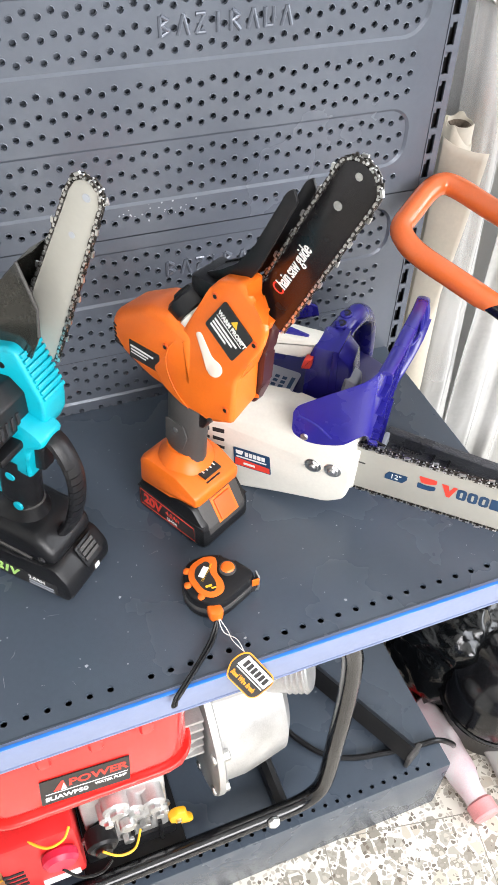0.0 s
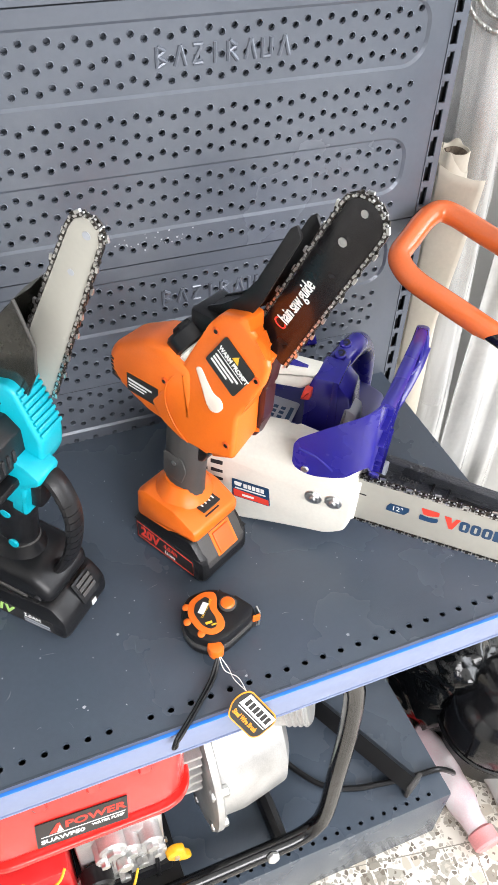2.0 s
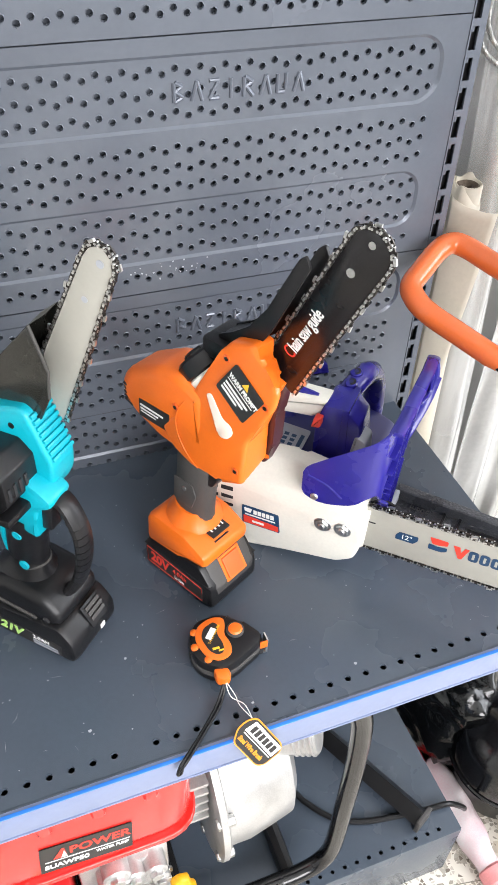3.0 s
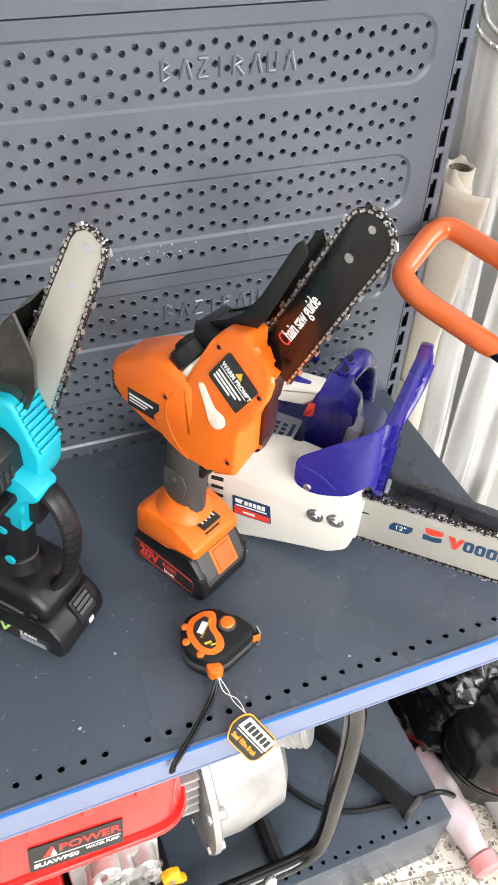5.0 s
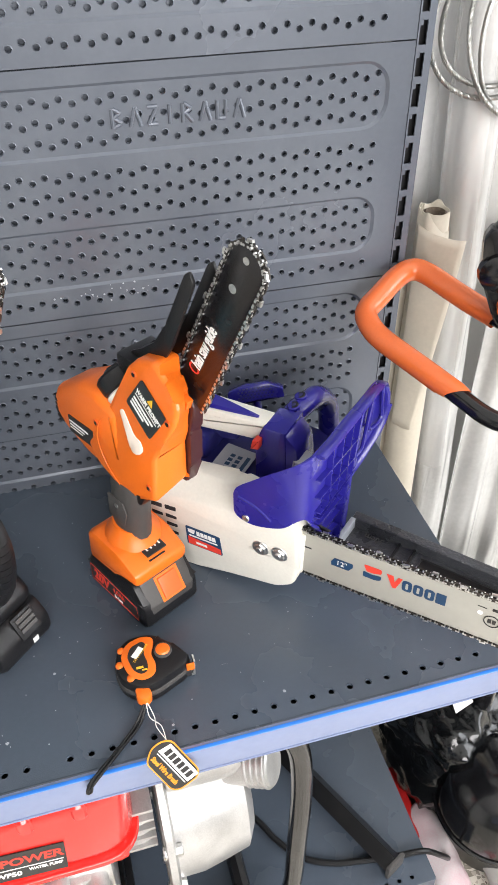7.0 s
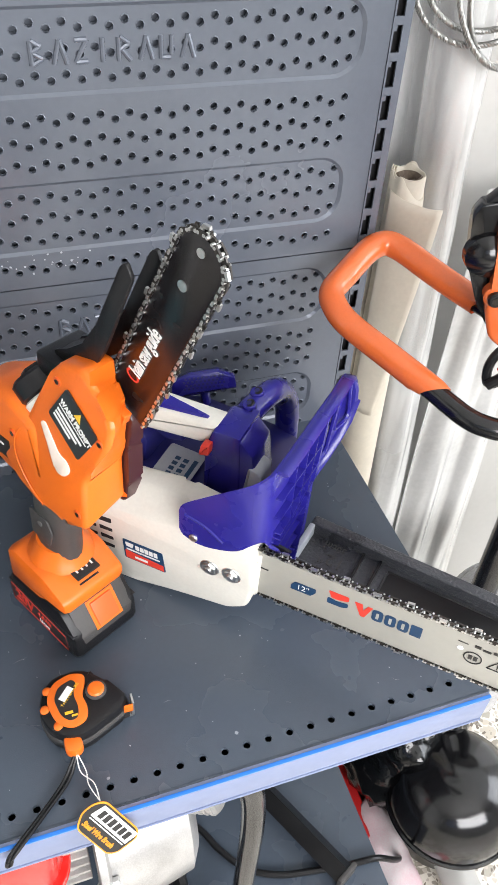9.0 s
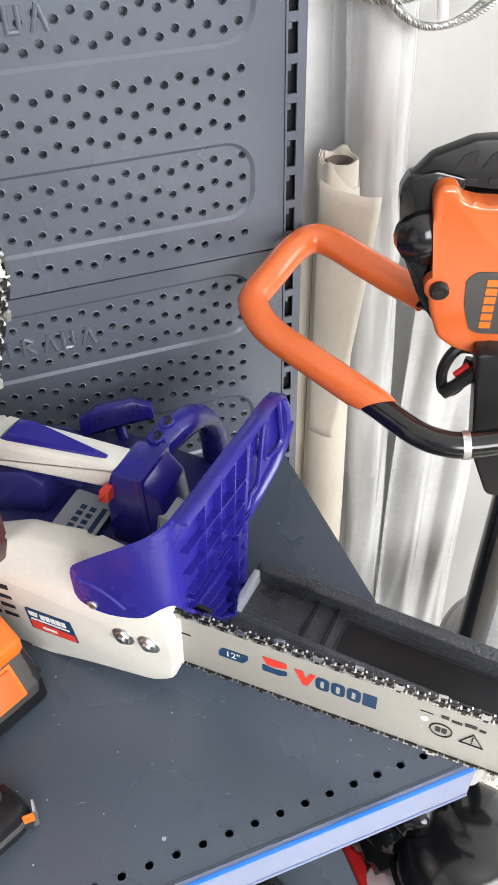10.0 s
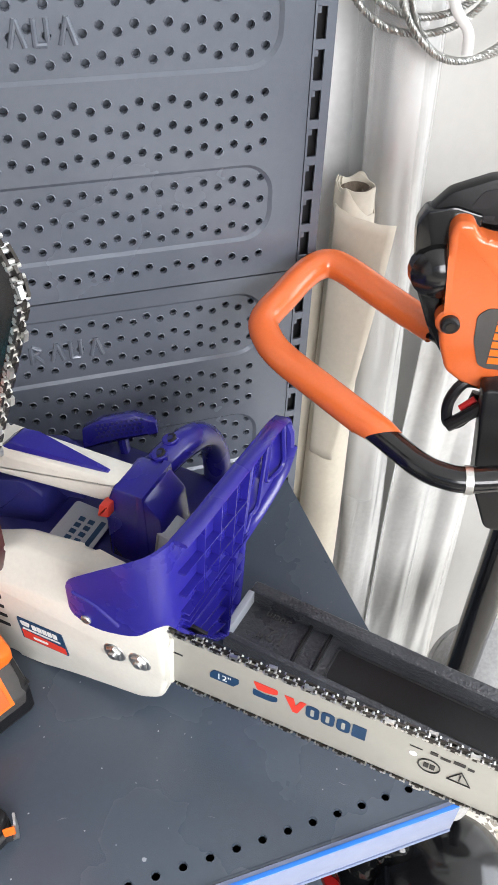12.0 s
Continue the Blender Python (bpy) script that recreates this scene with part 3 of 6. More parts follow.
part("button_frame", bm_prism([(0.0430, 0.0635), (0.0612, 0.0335), (0.0622, 0.0341), (0.0441, 0.0645)], -0.014, 0.021, 0.0005), ORANGE, battery)
part("battery_seam", bm_box(-0.0560, 0.0570, -0.0424, 0.0424, 0.0405, 0.0415, 0.0003), DARK, battery)
part("foot_housing", bm_prism([(-0.054, 0.052), (-0.052, 0.094), (-0.040, 0.102), (0.012, 0.100), (0.046, 0.084), (0.046, 0.066), (0.012, 0.060), (0.004, 0.046), (-0.046, 0.046)], -0.0405, 0.0405, 0.006, 0.008), ORANGE, saw)
part("foot_neck", bm_tube([(-0.008, 0, 0.096), (-0.008, 0, 0.104), (-0.007, 0, 0.113), (-0.006, 0, 0.122)], [0.036, 0.033, 0.027, 0.024], 20, flat=1.0), ORANGE, saw)
part("charge_display", bm_box(0.010, 0.030, -0.013, 0.016, 0.0955, 0.0985, 0.001), LABEL_BLACK, saw, at=Matrix.Rotation(radians(4), 4, "Y"))
part("charge_lights", bar_print([(0.017, 0.023, -0.0085 + 0.0062 * k, -0.0065 + 0.0062 * k) for k in range(4)], 0.0982, 0.0988), LABEL_WHITE, saw, at=Matrix.Rotation(radians(4), 4, "Y"))
part("button_slot", bm_box(0.036, 0.0385, -0.012, 0.012, 0.0868, 0.0885), DARK, saw)
part("grip", bm_tube(smooth_path([(-0.006, 0, 0.108), (-0.005, 0, 0.135), (-0.001, 0, 0.170), (0.002, 0, 0.205), (0.006, 0, 0.235)], 5), 0.0275, 18, flat=0.74, up=(1, 0, 0)), GREY_RUBBER, saw, "dark grey rubber grip")
part("grip_seam", bm_prism([(-0.020, 0.135), (0.008, 0.132), (0.016, 0.156), (0.010, 0.172), (-0.018, 0.172)], -0.0215, -0.0195, 0.003, 0.0006), GREY_RUBBER, saw)
part("grip_screw", bm_cyl((-0.002, -0.0205, 0.160), (-0.002, -0.0222, 0.160), 0.0035, 12), STEEL, saw)
part("trigger", bm_prism([(0.018, 0.170), (0.030, 0.172), (0.038, 0.188), (0.034, 0.206), (0.018, 0.206)], -0.009, 0.009, 0.004, 0.003), BLACK, saw)
bm = bm_prism([(-0.030, 0.226), (-0.070, 0.241), (-0.088, 0.255), (-0.090, 0.276), (-0.080, 0.296), (-0.032, 0.324), (0.0, 0.330), (0.036, 0.318), (0.044, 0.222)], -0.031, 0.028, 0.008, 0.012, 3)
motor = part("motor_housing", bm, ORANGE, saw)
for k in range(5):
    part("motor_vent", bm_prism([(-0.0820, 0.2540 + 0.0056 * k), (-0.0700, 0.2505 + 0.0056 * k), (-0.0700, 0.2535 + 0.0056 * k), (-0.0820, 0.2570 + 0.0056 * k)], -0.0308, -0.018), DARK, motor)
# gear housing: its visible side leans inwards above the middle
bm = bm_prism([(0.018, 0.312), (0.046, 0.374), (0.054, 0.387), (0.082, 0.396), (0.098, 0.386), (0.112, 0.374), (0.121, 0.364), (0.119, 0.345), (0.106, 0.318), (0.0965, 0.296), (0.0935, 0.238), (0.063, 0.2255), (0.022, 0.2195), (-0.006, 0.230), (-0.022, 0.252)], -0.033, 0.019, 0.005, 0.005, 3)
for v in bm.verts:
    if v.co.y < 0 and v.co.z > 0.285:
        v.co.y += 0.20 * (v.co.z - 0.285)
    elif v.co.y > 0 and v.co.x > 0.088:                 # narrower towards the chain's side
        v.co.x -= 0.55 * (v.co.x - 0.088) + 0.006
        v.co.z -= 0.012 if v.co.z > 0.30 else 0.0
gear = part("gear_housing", bm, ORANGE, saw)
part("housing_seam", bm_tube(smooth_path([(0.018, -0.0296, 0.312), (0.004, -0.0330, 0.288), (0.002, -0.0334, 0.262), (0.014, -0.0334, 0.238), (0.032, -0.0334, 0.2235)], 5), 0.0005, 6), ORANGE, gear)

def on_side(x, z, out=0.0006):
    y = -0.033 + (0.20 * (z - 0.285) if z > 0.285 else 0) - out
    return Vector((x, y, z))


m = face_frame(on_side(0.0790, 0.3455, 0.0006), (0.857, -0.10, -0.514), (0.514, 0.17, 0.857))
part("warning_label", bm_plate([(-0.023, -0.0195), (0.023, -0.0195), (0.023, 0.0195), (-0.023, 0.0195)], 0, 0.0012, 0.003), LABEL_BLACK, saw, at=m)
wl = [c for c in saw.children if c.name.startswith("warning_label")][0]
lettering("warning_title", "WARM PROMPT", 0.0068, Matrix.Translation((-0.0205, 0.0055, 0.0015)), LABEL_WHITE, wl, squeeze=0.90, depth=0.0002, bold=0.0003)
part("small_print", bar_print([(-0.019, 0.017, -0.0050, -0.0028), (-0.019, 0.013, -0.0092, -0.0070), (-0.019, 0.006, -0.0134, -0.0112)], 0.0012, 0.0016), LABEL_WHITE, wl)
part("title_rule", bar_print([(-0.020, 0.020, 0.0006, 0.0013)], 0.0012, 0.0016), LABEL_WHITE, wl)
part("warning_triangle", bm_plate([(-0.0045, 0.0100), (0.0045, 0.0100), (0.0, 0.0178)], 0.0012, 0.0017, 0.0004), LABEL_YELLOW, wl, "yellow warning triangle")
# pale lamp lens, pear shaped
bm = bm_prism([(0.0375, 0.3255), (0.0440, 0.3290), (0.0640, 0.3080), (0.0745, 0.3070), (0.0785, 0.2990), (0.0735, 0.2895), (0.0620, 0.2880), (0.0565, 0.2970)], -0.0340, -0.0290, 0.005, 0.0012)
for v in bm.verts:
    if v.co.z > 0.285:
        v.co.y += 0.20 * (v.co.z - 0.285)
part("lamp_lens", bm, CREAM, saw, "pale pinkish lamp lens")
for x, z in ((0.0850, 0.2540), (0.0560, 0.3720), (0.1100, 0.3450), (0.0, 0.2900)):
    p = on_side(x, z, 0.0)
    part("screw_recess", bm_cyl(p + Vector((0, 0.002, 0)), p + Vector((0, -0.0007, 0)), 0.0042, 14), ORANGE_DARK, saw)
    part("screw", bm_cyl(p, p + Vector((0, -0.0010, 0)), 0.0024, 10), STEEL_DARK, saw)
part("rating_plate", bm_prism([(-0.058, 0.2460), (-0.011, 0.2470), (-0.011, 0.2720), (-0.057, 0.2700)], -0.0318, -0.0308), LABEL_BLACK, saw)
rp = [c for c in saw.children if c.name.startswith("rating_plate")][0]
part("small_print", bar_print([(-0.055, -0.020, 0.262, 0.2645), (-0.055, -0.028, 0.2575, 0.2595), (-0.055, -0.032, 0.2535, 0.2550)]), LABEL_WHITE, rp, at=Matrix(((1, 0, 0, 0), (0, 0, -1, -0.0319), (0, 1, 0, 0), (0, 0, 0, 1))))
part("chain_cover", bm_prism([(0.050, 0.355), (0.088, 0.350), (0.100, 0.335), (0.092, 0.300), (0.090, 0.255), (0.080, 0.224), (0.05, 0.222), (0.03, 0.30)], 0.020, 0.036, 0.004, 0.003), mat("dark_red_brown_plastic", (0.045, 0.012, 0.012), 0.3), saw, "dark brown chain cover")
for k in range(4):
    part("bucking_spike", bm_prism([(0.074 + 0.007 * k, 0.382 - 0.009 * k), (0.085 + 0.007 * k, 0.382 - 0.010 * k), (0.080 + 0.007 * k, 0.370 - 0.010 * k)], 0.008, 0.016, 0.001, 0.001), ORANGE, saw)
# oil cap
ax = Vector((-0.80, 0, 0.60))
c0 = Vector((0.0200, 0.0, 0.3270))
part("oil_cap_collar", bm_cyl(c0 - ax * 0.012, c0 + ax * 0.004, 0.024, 24, 0.002), WHITE_PLASTIC, saw)
cap = part("oil_cap", bm_cyl(c0 + ax * 0.003, c0 + ax * 0.024, 0.0245, 24, 0.003), BLACK, saw, "black ribbed oil cap")
part("cap_ridge", bm_cyl(c0 + ax * 0.020, c0 + ax * 0.029, 0.013, 6, 0.002), BLACK, cap)
# guard over the chain
gpts = [(0.034, 0.362), (0.050, 0.364), (0.079, 0.389), (0.092, 0.4095), (0.129, 0.489), (0.1235, 0.4995), (0.117, 0.494), (0.086, 0.432), (0.066, 0.404), (0.046, 0.388), (0.026, 0.376)]
guard = part("chain_guard", bm_prism(gpts, 0.004, 0.0075, 0.003, 0.0008), BLACK, saw, "black plastic chain guard")
part("guard_far_wall", bm_prism(gpts, 0.030, 0.0335, 0.003, 0.0008), BLACK, guard)
part("guard_web", bm_tube([(0.030, 0.019, 0.376), (0.050, 0.019, 0.388), (0.070, 0.019, 0.406), (0.088, 0.019, 0.434)], 0.0140, 4, flat=0.08, up=(0, 1, 0)), BLACK, guard)
part("guard_hinge", bm_box(0.014, 0.046, -0.006, 0.040, 0.352, 0.374, 0.004), BLACK, guard, at=Matrix())
part("guard_clip", bm_prism([(0.048, 0.360), (0.074, 0.386), (0.070, 0.392), (0.044, 0.368)], -0.004, 0.005, 0.001, 0.001), BLACK, guard)
# guide bar
d = Vector((0.446, 0, 0.895))
nn = Vector((-0.895, 0, 0.446))
b0, b1 = Vector((0.088, 0, 0.345)), Vector((0.171, 0, 0.5125))
edge = [b0 + nn * 0.021, b1 + nn * 0.0195]
for k in range(1, 12):
    a = math.pi * k / 12
    edge.append(b1 + nn * 0.0195 * math.cos(a) + d * 0.0195 * math.sin(a))
edge += [b1 - nn * 0.0195, b0 - nn * 0.021]
out2 = [(p.x, p.z) for p in edge]
bar = part("guide_bar", bm_prism(out2, 0.0228, 0.0268, 0, 0.0004), GUIDE_BLACK, saw, "black guide bar with white lettering")
m = face_frame((0.0995, 0.0224, 0.3785), d, nn)
lettering("bar_initial", "C", 0.0205, m @ Matrix.Translation((0.0, 0.0, 0)), LABEL_RED, bar, squeeze=0.62)
lettering("bar_word", "hain saw guide", 0.0190, m @ Matrix.Translation((0.0090, 0.0, 0)), LABEL_WHITE, bar, squeeze=0.58, spacing=0.94, bold=0.0002)
for p, r in (((0.1565, 0.4895), 0.0042), ((0.1730, 0.5205), 0.0034)):
    part("bar_rivet", bm_cyl((p[0], 0.0232, p[1]), (p[0], 0.0221, p[1]), r, 16), STEEL, bar)
cp = [(p.x, p.z) for p in [e + (e - (b0 + (b1 - b0) * max(0, min(1, (e - b0).dot(d) / (b1 - b0).length)))).normalized() * 0.0015 for e in edge]]
chain(cp, 0.0248, 0.0030, "saw_chain", saw, 0.0071, 5)

# --- teal cordless saw ---
T = pose(-0.077, -0.235, ZS, 0, 0, -47)
saw = thing("cordless_chainsaw", T, "teal and black cordless mini chainsaw with a pale grey bar", "chainsaw")
battery = part("battery", bm_prism([(-0.064, 0.0), (0.062, 0.0), (0.069, 0.010), (0.068, 0.034), (0.050, 0.056), (-0.062, 0.048), (-0.066, 0.020)], -0.042, 0.042, 0.008, 0.007), BLACK, saw, "black battery pack")
part("side_label", bm_prism([(-0.058, 0.010), (0.050, 0.008), (0.050, 0.028), (-0.058, 0.032)], -0.0427, -0.0418, 0.002), LABEL_BLACK, battery)
lettering("voltage", "21V", 0.0195, side_mark((-0.038, -0.0430, 0.0205), slope), LABEL_GREEN, battery, squeeze=1.0, bold=0.0009, shear=0.25)
lettering("capacity", "2.0AH", 0.0090, side_mark((0.010, -0.0430, 0.0235), slope), LABEL_WHITE, battery)
part("small_print", bar_print([(0.010, 0.045, 0.0155, 0.0180), (0.010, 0.045, 0.0110, 0.0135)]), LABEL_GREY, battery, at=Matrix(((1, 0, 0, 0), (0, 0, -1, -0.0430), (0, 1, 0, 0), (0, 0, 0, 1))))
part("release_frame", bm_prism([(0.0530, 0.058), (0.0695, 0.031), (0.0712, 0.032), (0.0547, 0.059)], -0.006, 0.026, 0.001, 0.001), BLACK, battery)
for k in range(3):
    part("release_rib", bm_prism([(0.0570 + 0.0036 * k, 0.0555 - 0.0062 * k), (0.0594 + 0.0036 * k, 0.0514 - 0.0062 * k), (0.0612 + 0.0036 * k, 0.0524 - 0.0062 * k), (0.0588 + 0.0036 * k, 0.0565 - 0.0062 * k)], -0.002, 0.022), GREY_RUBBER, battery)
part("white_tab", bm_box(0.0685, 0.0700, 0.008, 0.016, 0.012, 0.020, 0.0005), LABEL_WHITE, battery)
part("foot_housing", bm_prism([(-0.062, 0.048), (-0.062, 0.070), (-0.048, 0.092), (-0.020, 0.102), (0.030, 0.096), (0.052, 0.074), (0.050, 0.056), (0.020, 0.050)], -0.039, 0.039, 0.010, 0.012, 3), BLACK, saw)
part("foot_seam", bm_tube([(0.012, -0.0385, 0.060), (0.020, -0.030, 0.094), (0.022, 0.020, 0.096)], 0.0007, 6), DARK, saw)
part("foot_pocket", bm_cyl((0.034, -0.034, 0.066), (0.034, -0.0405, 0.064), 0.0048, 14), DARK, saw)
part("foot_stripe", bm_tube([(-0.058, -0.0388, 0.070), (-0.030, -0.0394, 0.066), (0.020, -0.0394, 0.061)], 0.0022, 6), GREY_RUBBER, saw)
part("foot_neck", bm_tube([(-0.014, 0, 0.088), (-0.012, 0, 0.100), (-0.010, 0, 0.112), (-0.009, 0, 0.124)], [0.040, 0.034, 0.026, 0.023], 20, flat=0.85, up=(1, 0, 0)), BLACK, saw)
part("grip", bm_tube(smooth_path([(-0.010, 0, 0.108), (-0.008, 0, 0.135), (-0.004, 0, 0.165), (0.0, 0, 0.195)], 5), [0.024] * 3 + [0.0255] * 8 + [0.027] * 5, 18, flat=0.75, up=(1, 0, 0)), BLACK, saw)
part("grip_back", bm_tube(smooth_path([(-0.034, -0.004, 0.118), (-0.0335, -0.006, 0.145), (-0.029, -0.006, 0.175), (-0.024, -0.004, 0.200)], 5), 0.0050, 10), TEAL, saw, "teal back strip")
part("grip_ring", bm_tube([(-0.010 + 0.0255 * math.cos(a), 0.0195 * math.sin(a), 0.112 + 0.004 * math.cos(a)) for a in (2 * math.pi * k / 24 for k in range(24))], 0.0016, 6, closed=True), GREY_RUBBER, saw)
for z in (0.120, 0.170):
    part("grip_badge", bm_cyl((-0.002, -0.0170, z), (-0.002, -0.0205, z), 0.0065, 14, 0.001), TEAL, saw)
part("neck", bm_prism([(-0.026, 0.188), (0.026, 0.176), (0.030, 0.204), (0.032, 0.222), (0.050, 0.232), (0.052, 0.242), (0.040, 0.252), (0.016, 0.262), (-0.018, 0.262)], -0.018, 0.018, 0.005, 0.005), TEAL, saw)
part("trigger", bm_prism([(0.026, 0.186), (0.040, 0.188), (0.044, 0.222), (0.028, 0.224)], -0.009, 0.009, 0.003, 0.003), BLACK, saw)
part("hand_guard", bm_tube(smooth_path([(0.036, 0.004, 0.234), (0.056, 0.002, 0.228), (0.071, 0.0, 0.194), (0.069, 0.0, 0.152), (0.057, 0.0, 0.110), (0.040, 0.0, 0.080)], 8), 0.0125, 12, flat=0.55, up=(0, 1, 0)), BLACK, saw, "ribbed black hand guard")
gpath = smooth_path([(0.056, 0.002, 0.228), (0.071, 0.0, 0.194), (0.069, 0.0, 0.152), (0.057, 0.0, 0.110)], 4)
for k in range(1, 12):
    part("guard_ridge", bm_tube([gpath[k], gpath[k] + (gpath[k + 1] - gpath[k]) * 0.35], 0.0129, 12, flat=0.57, up=(0, 1, 0)), BLACK, saw)
bm = bm_prism([(-0.050, 0.250), (-0.060, 0.285), (-0.044, 0.318), (-0.022, 0.328), (0.016, 0.336), (0.024, 0.331), (0.046, 0.274), (0.043, 0.248), (0.034, 0.230), (0.024, 0.228), (0.004, 0.240), (-0.020, 0.250)], 0.002, 0.040, 0.006, 0.005, 3)
part("gear_cover", bm, TEAL, saw)
for k in range(8):                                 # ridges down the slanted end face
    x, z = 0.0255 + 0.0026 * k, 0.3270 - 0.0068 * k
    part("cover_ridge", bm_box(-0.002, 0.0030, 0.006, 0.0385, -0.0022, 0.0022, 0.0011), TEAL, saw, at=Matrix.Translation((x, 0, z)) @ Matrix.Rotation(radians(-21), 4, "Y"))
for x, z in ((-0.040, 0.304), (-0.028, 0.298), (-0.042, 0.288), (-0.030, 0.282)):
    part("cover_vent", bm_box(x - 0.004, x + 0.004, 0.0005, 0.004, z - 0.0028, z + 0.0028, 0.001), DARK, saw)
part("screw_recess", bm_cyl((0.004, 0.0035, 0.312), (0.004, 0.0012, 0.312), 0.0035, 12), BLACK, saw)
# motor: an eight-sided block that sticks out sideways, with an end cap
bm = bm_prism([(-0.030, 0.250), (-0.030, 0.276), (-0.018, 0.292), (0.008, 0.294), (0.020, 0.282), (0.020, 0.252), (0.008, 0.238), (-0.018, 0.238)], -0.044, 0.006, 0.002, 0.002)
motor = part("motor_housing", bm, BLACK, saw)
part("motor_cap", bm_prism([(-0.026, 0.248), (-0.026, 0.272), (-0.016, 0.284), (0.006, 0.286), (0.015, 0.276), (0.015, 0.254), (0.006, 0.243), (-0.014, 0.241)], -0.062, -0.045, 0.003, 0.003), BLACK, motor)
part("motor_lip", bm_prism([(-0.020, 0.268), (0.010, 0.268), (0.010, 0.273), (-0.020, 0.273)], -0.0640, -0.0615, 0.001, 0.001), GREY_RUBBER, motor)
for k in range(4):
    part("motor_vent", bm_box(0.0185, 0.0212, -0.040 + 0.008 * k, -0.036 + 0.008 * k, 0.256, 0.270, 0.0008), DARK, motor)
part("motor_rail", bm_box(0.006, 0.022, -0.050, -0.006, 0.232, 0.241, 0.003), BLACK, motor)
motor.matrix_local = Matrix.Translation((-0.004, 0, 0.264)) @ Matrix.Diagonal((1.2, 1.04, 1.2, 1)) @ Matrix.Translation((0.004, 0, -0.264))
# guard shell round the bar's root
gp = [(-0.046, 0.308), (-0.036, 0.338), (-0.014, 0.372), (0.014, 0.405), (0.036, 0.430), (0.050, 0.384), (0.046, 0.352), (0.030, 0.318)]
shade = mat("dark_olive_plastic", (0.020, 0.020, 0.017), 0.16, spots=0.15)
guard = part("chain_guard", bm_prism(gp, 0.014, 0.018, 0.004, 0.001), shade, saw, "smoky black plastic chain guard")
part("guard_far_wall", bm_prism(gp, 0.056, 0.060, 0.004, 0.001), shade, guard)
part("guard_web", bm_tube(smooth_path([(-0.046, 0.037, 0.308), (-0.036, 0.037, 0.338), (-0.014, 0.037, 0.372), (0.014, 0.037, 0.405), (0.036, 0.037, 0.430)], 4), 0.023, 4, flat=0.08, up=(0, 1, 0)), shade, guard)
part("guard_rim", bm_tube([(0.036, 0.015, 0.430), (0.050, 0.015, 0.384), (0.046, 0.015, 0.352)], 0.0016, 6), GREY_RUBBER, guard)
edge = [(0.012, 0.300), (0.016, 0.352), (0.030, 0.388), (0.0865, 0.5010), (0.092, 0.508), (0.100, 0.5115), (0.108, 0.509), (0.1135, 0.502), (0.1135, 0.4925), (0.0385, 0.306)]
bar = part("guide_bar", bm_prism(edge, 0.0385, 0.0425, 0.002, 0.0004), BAR_GREY, saw, "plain pale grey guide bar")
part("bar_rivet", bm_cyl((0.1020, 0.0388, 0.4960), (0.1020, 0.0381, 0.4960), 0.0038, 14), LABEL_GREY, bar)
part("bar_hole", bm_cyl((0.0820, 0.0388, 0.4570), (0.0820, 0.0382, 0.4570), 0.0032, 12), LABEL_GREY, bar)
chain([(p[0] + (-0.0012 if i < 5 else 0.0012), p[1] + (0.0012 if 3 <= i <= 6 else 0)) for i, p in enumerate(edge[1:])], 0.0405, 0.0030, "saw_chain", saw, 0.0071, 9)

# --- white and blue petrol saw ---
W = pose(0.272, -0.252, ZS, 0, 0, -44)
saw = thing("petrol_chainsaw", W, "white and deep blue top-handle petrol chainsaw lying on the shelf", "chainsaw")
bm = bm_prism([(-0.165, 0.006), (-0.120, 0.0), (-0.090, 0.002), (0.030, 0.024), (0.052, 0.040), (0.058, 0.070), (0.057, 0.140), (0.046, 0.154), (-0.037, 0.160), (-0.100, 0.155), (-0.165, 0.122)], -0.026, 0.020, 0.008, 0.0055, 3)
for h in (0.090, 0.116):
    bmesh.ops.bisect_plane(bm, geom=bm.verts[:] + bm.edges[:] + bm.faces[:], plane_co=(0, 0, h), plane_no=(0, 0, 1))
for v in bm.verts:
    if v.co.y < 0 and v.co.z < 0.09:
        v.co.y += 0.06 * (0.09 - v.co.z)
    elif v.co.y < 0 and v.co.z > 0.116 and v.co.x < -0.01:  # sloping shoulder behind the label
        v.co.y += 0.50 * (v.co.z - 0.116)
cover = part("clutch_cover", bm, WHITE_PLASTIC, saw, "white plastic clutch cover")
for k in range(4):
    for x in (-0.150, -0.129):
        z = 0.092 - 0.0150 * k + 0.10 * (x + 0.150)
        y = -0.0264 + 0.06 * max(0, 0.09 - z)
        part("cover_vent", bm_prism([(x, z), (x + 0.0165, z + 0.0015), (x + 0.0165, z + 0.0085), (x, z + 0.0070)], y, -0.012, 0.0012), DARK, cover)
part("cover_nose", bm_prism([(0.040, 0.050), (0.060, 0.060), (0.062, 0.128), (0.040, 0.122)], -0.016, 0.012, 0.003, 0.002), WHITE_PLASTIC, cover)
nm = face_frame((-0.0995, -0.0256, 0.0775), (1, 0.0, 0.02), (0.0, -0.06, 1))
lab = part("maker_label", bm_plate([(0, -0.034), (0.052, -0.034), (0.050, 0), (0, 0)], 0, 0.0008, 0.002), LABEL_BLUE, cover, "dark blue and red maker's label", at=nm)
part("red_band", bm_plate([(0.002, -0.0325), (0.0505, -0.0325), (0.0500, -0.0225), (0.002, -0.0185)], 0.0008, 0.0012), LABEL_RED, lab)
part("mark_flag", bm_plate([(0.003, -0.0035), (0.014, -0.0035), (0.012, -0.011), (0.004, -0.010)], 0.0008, 0.0013, 0.001), LABEL_WHITE, lab)
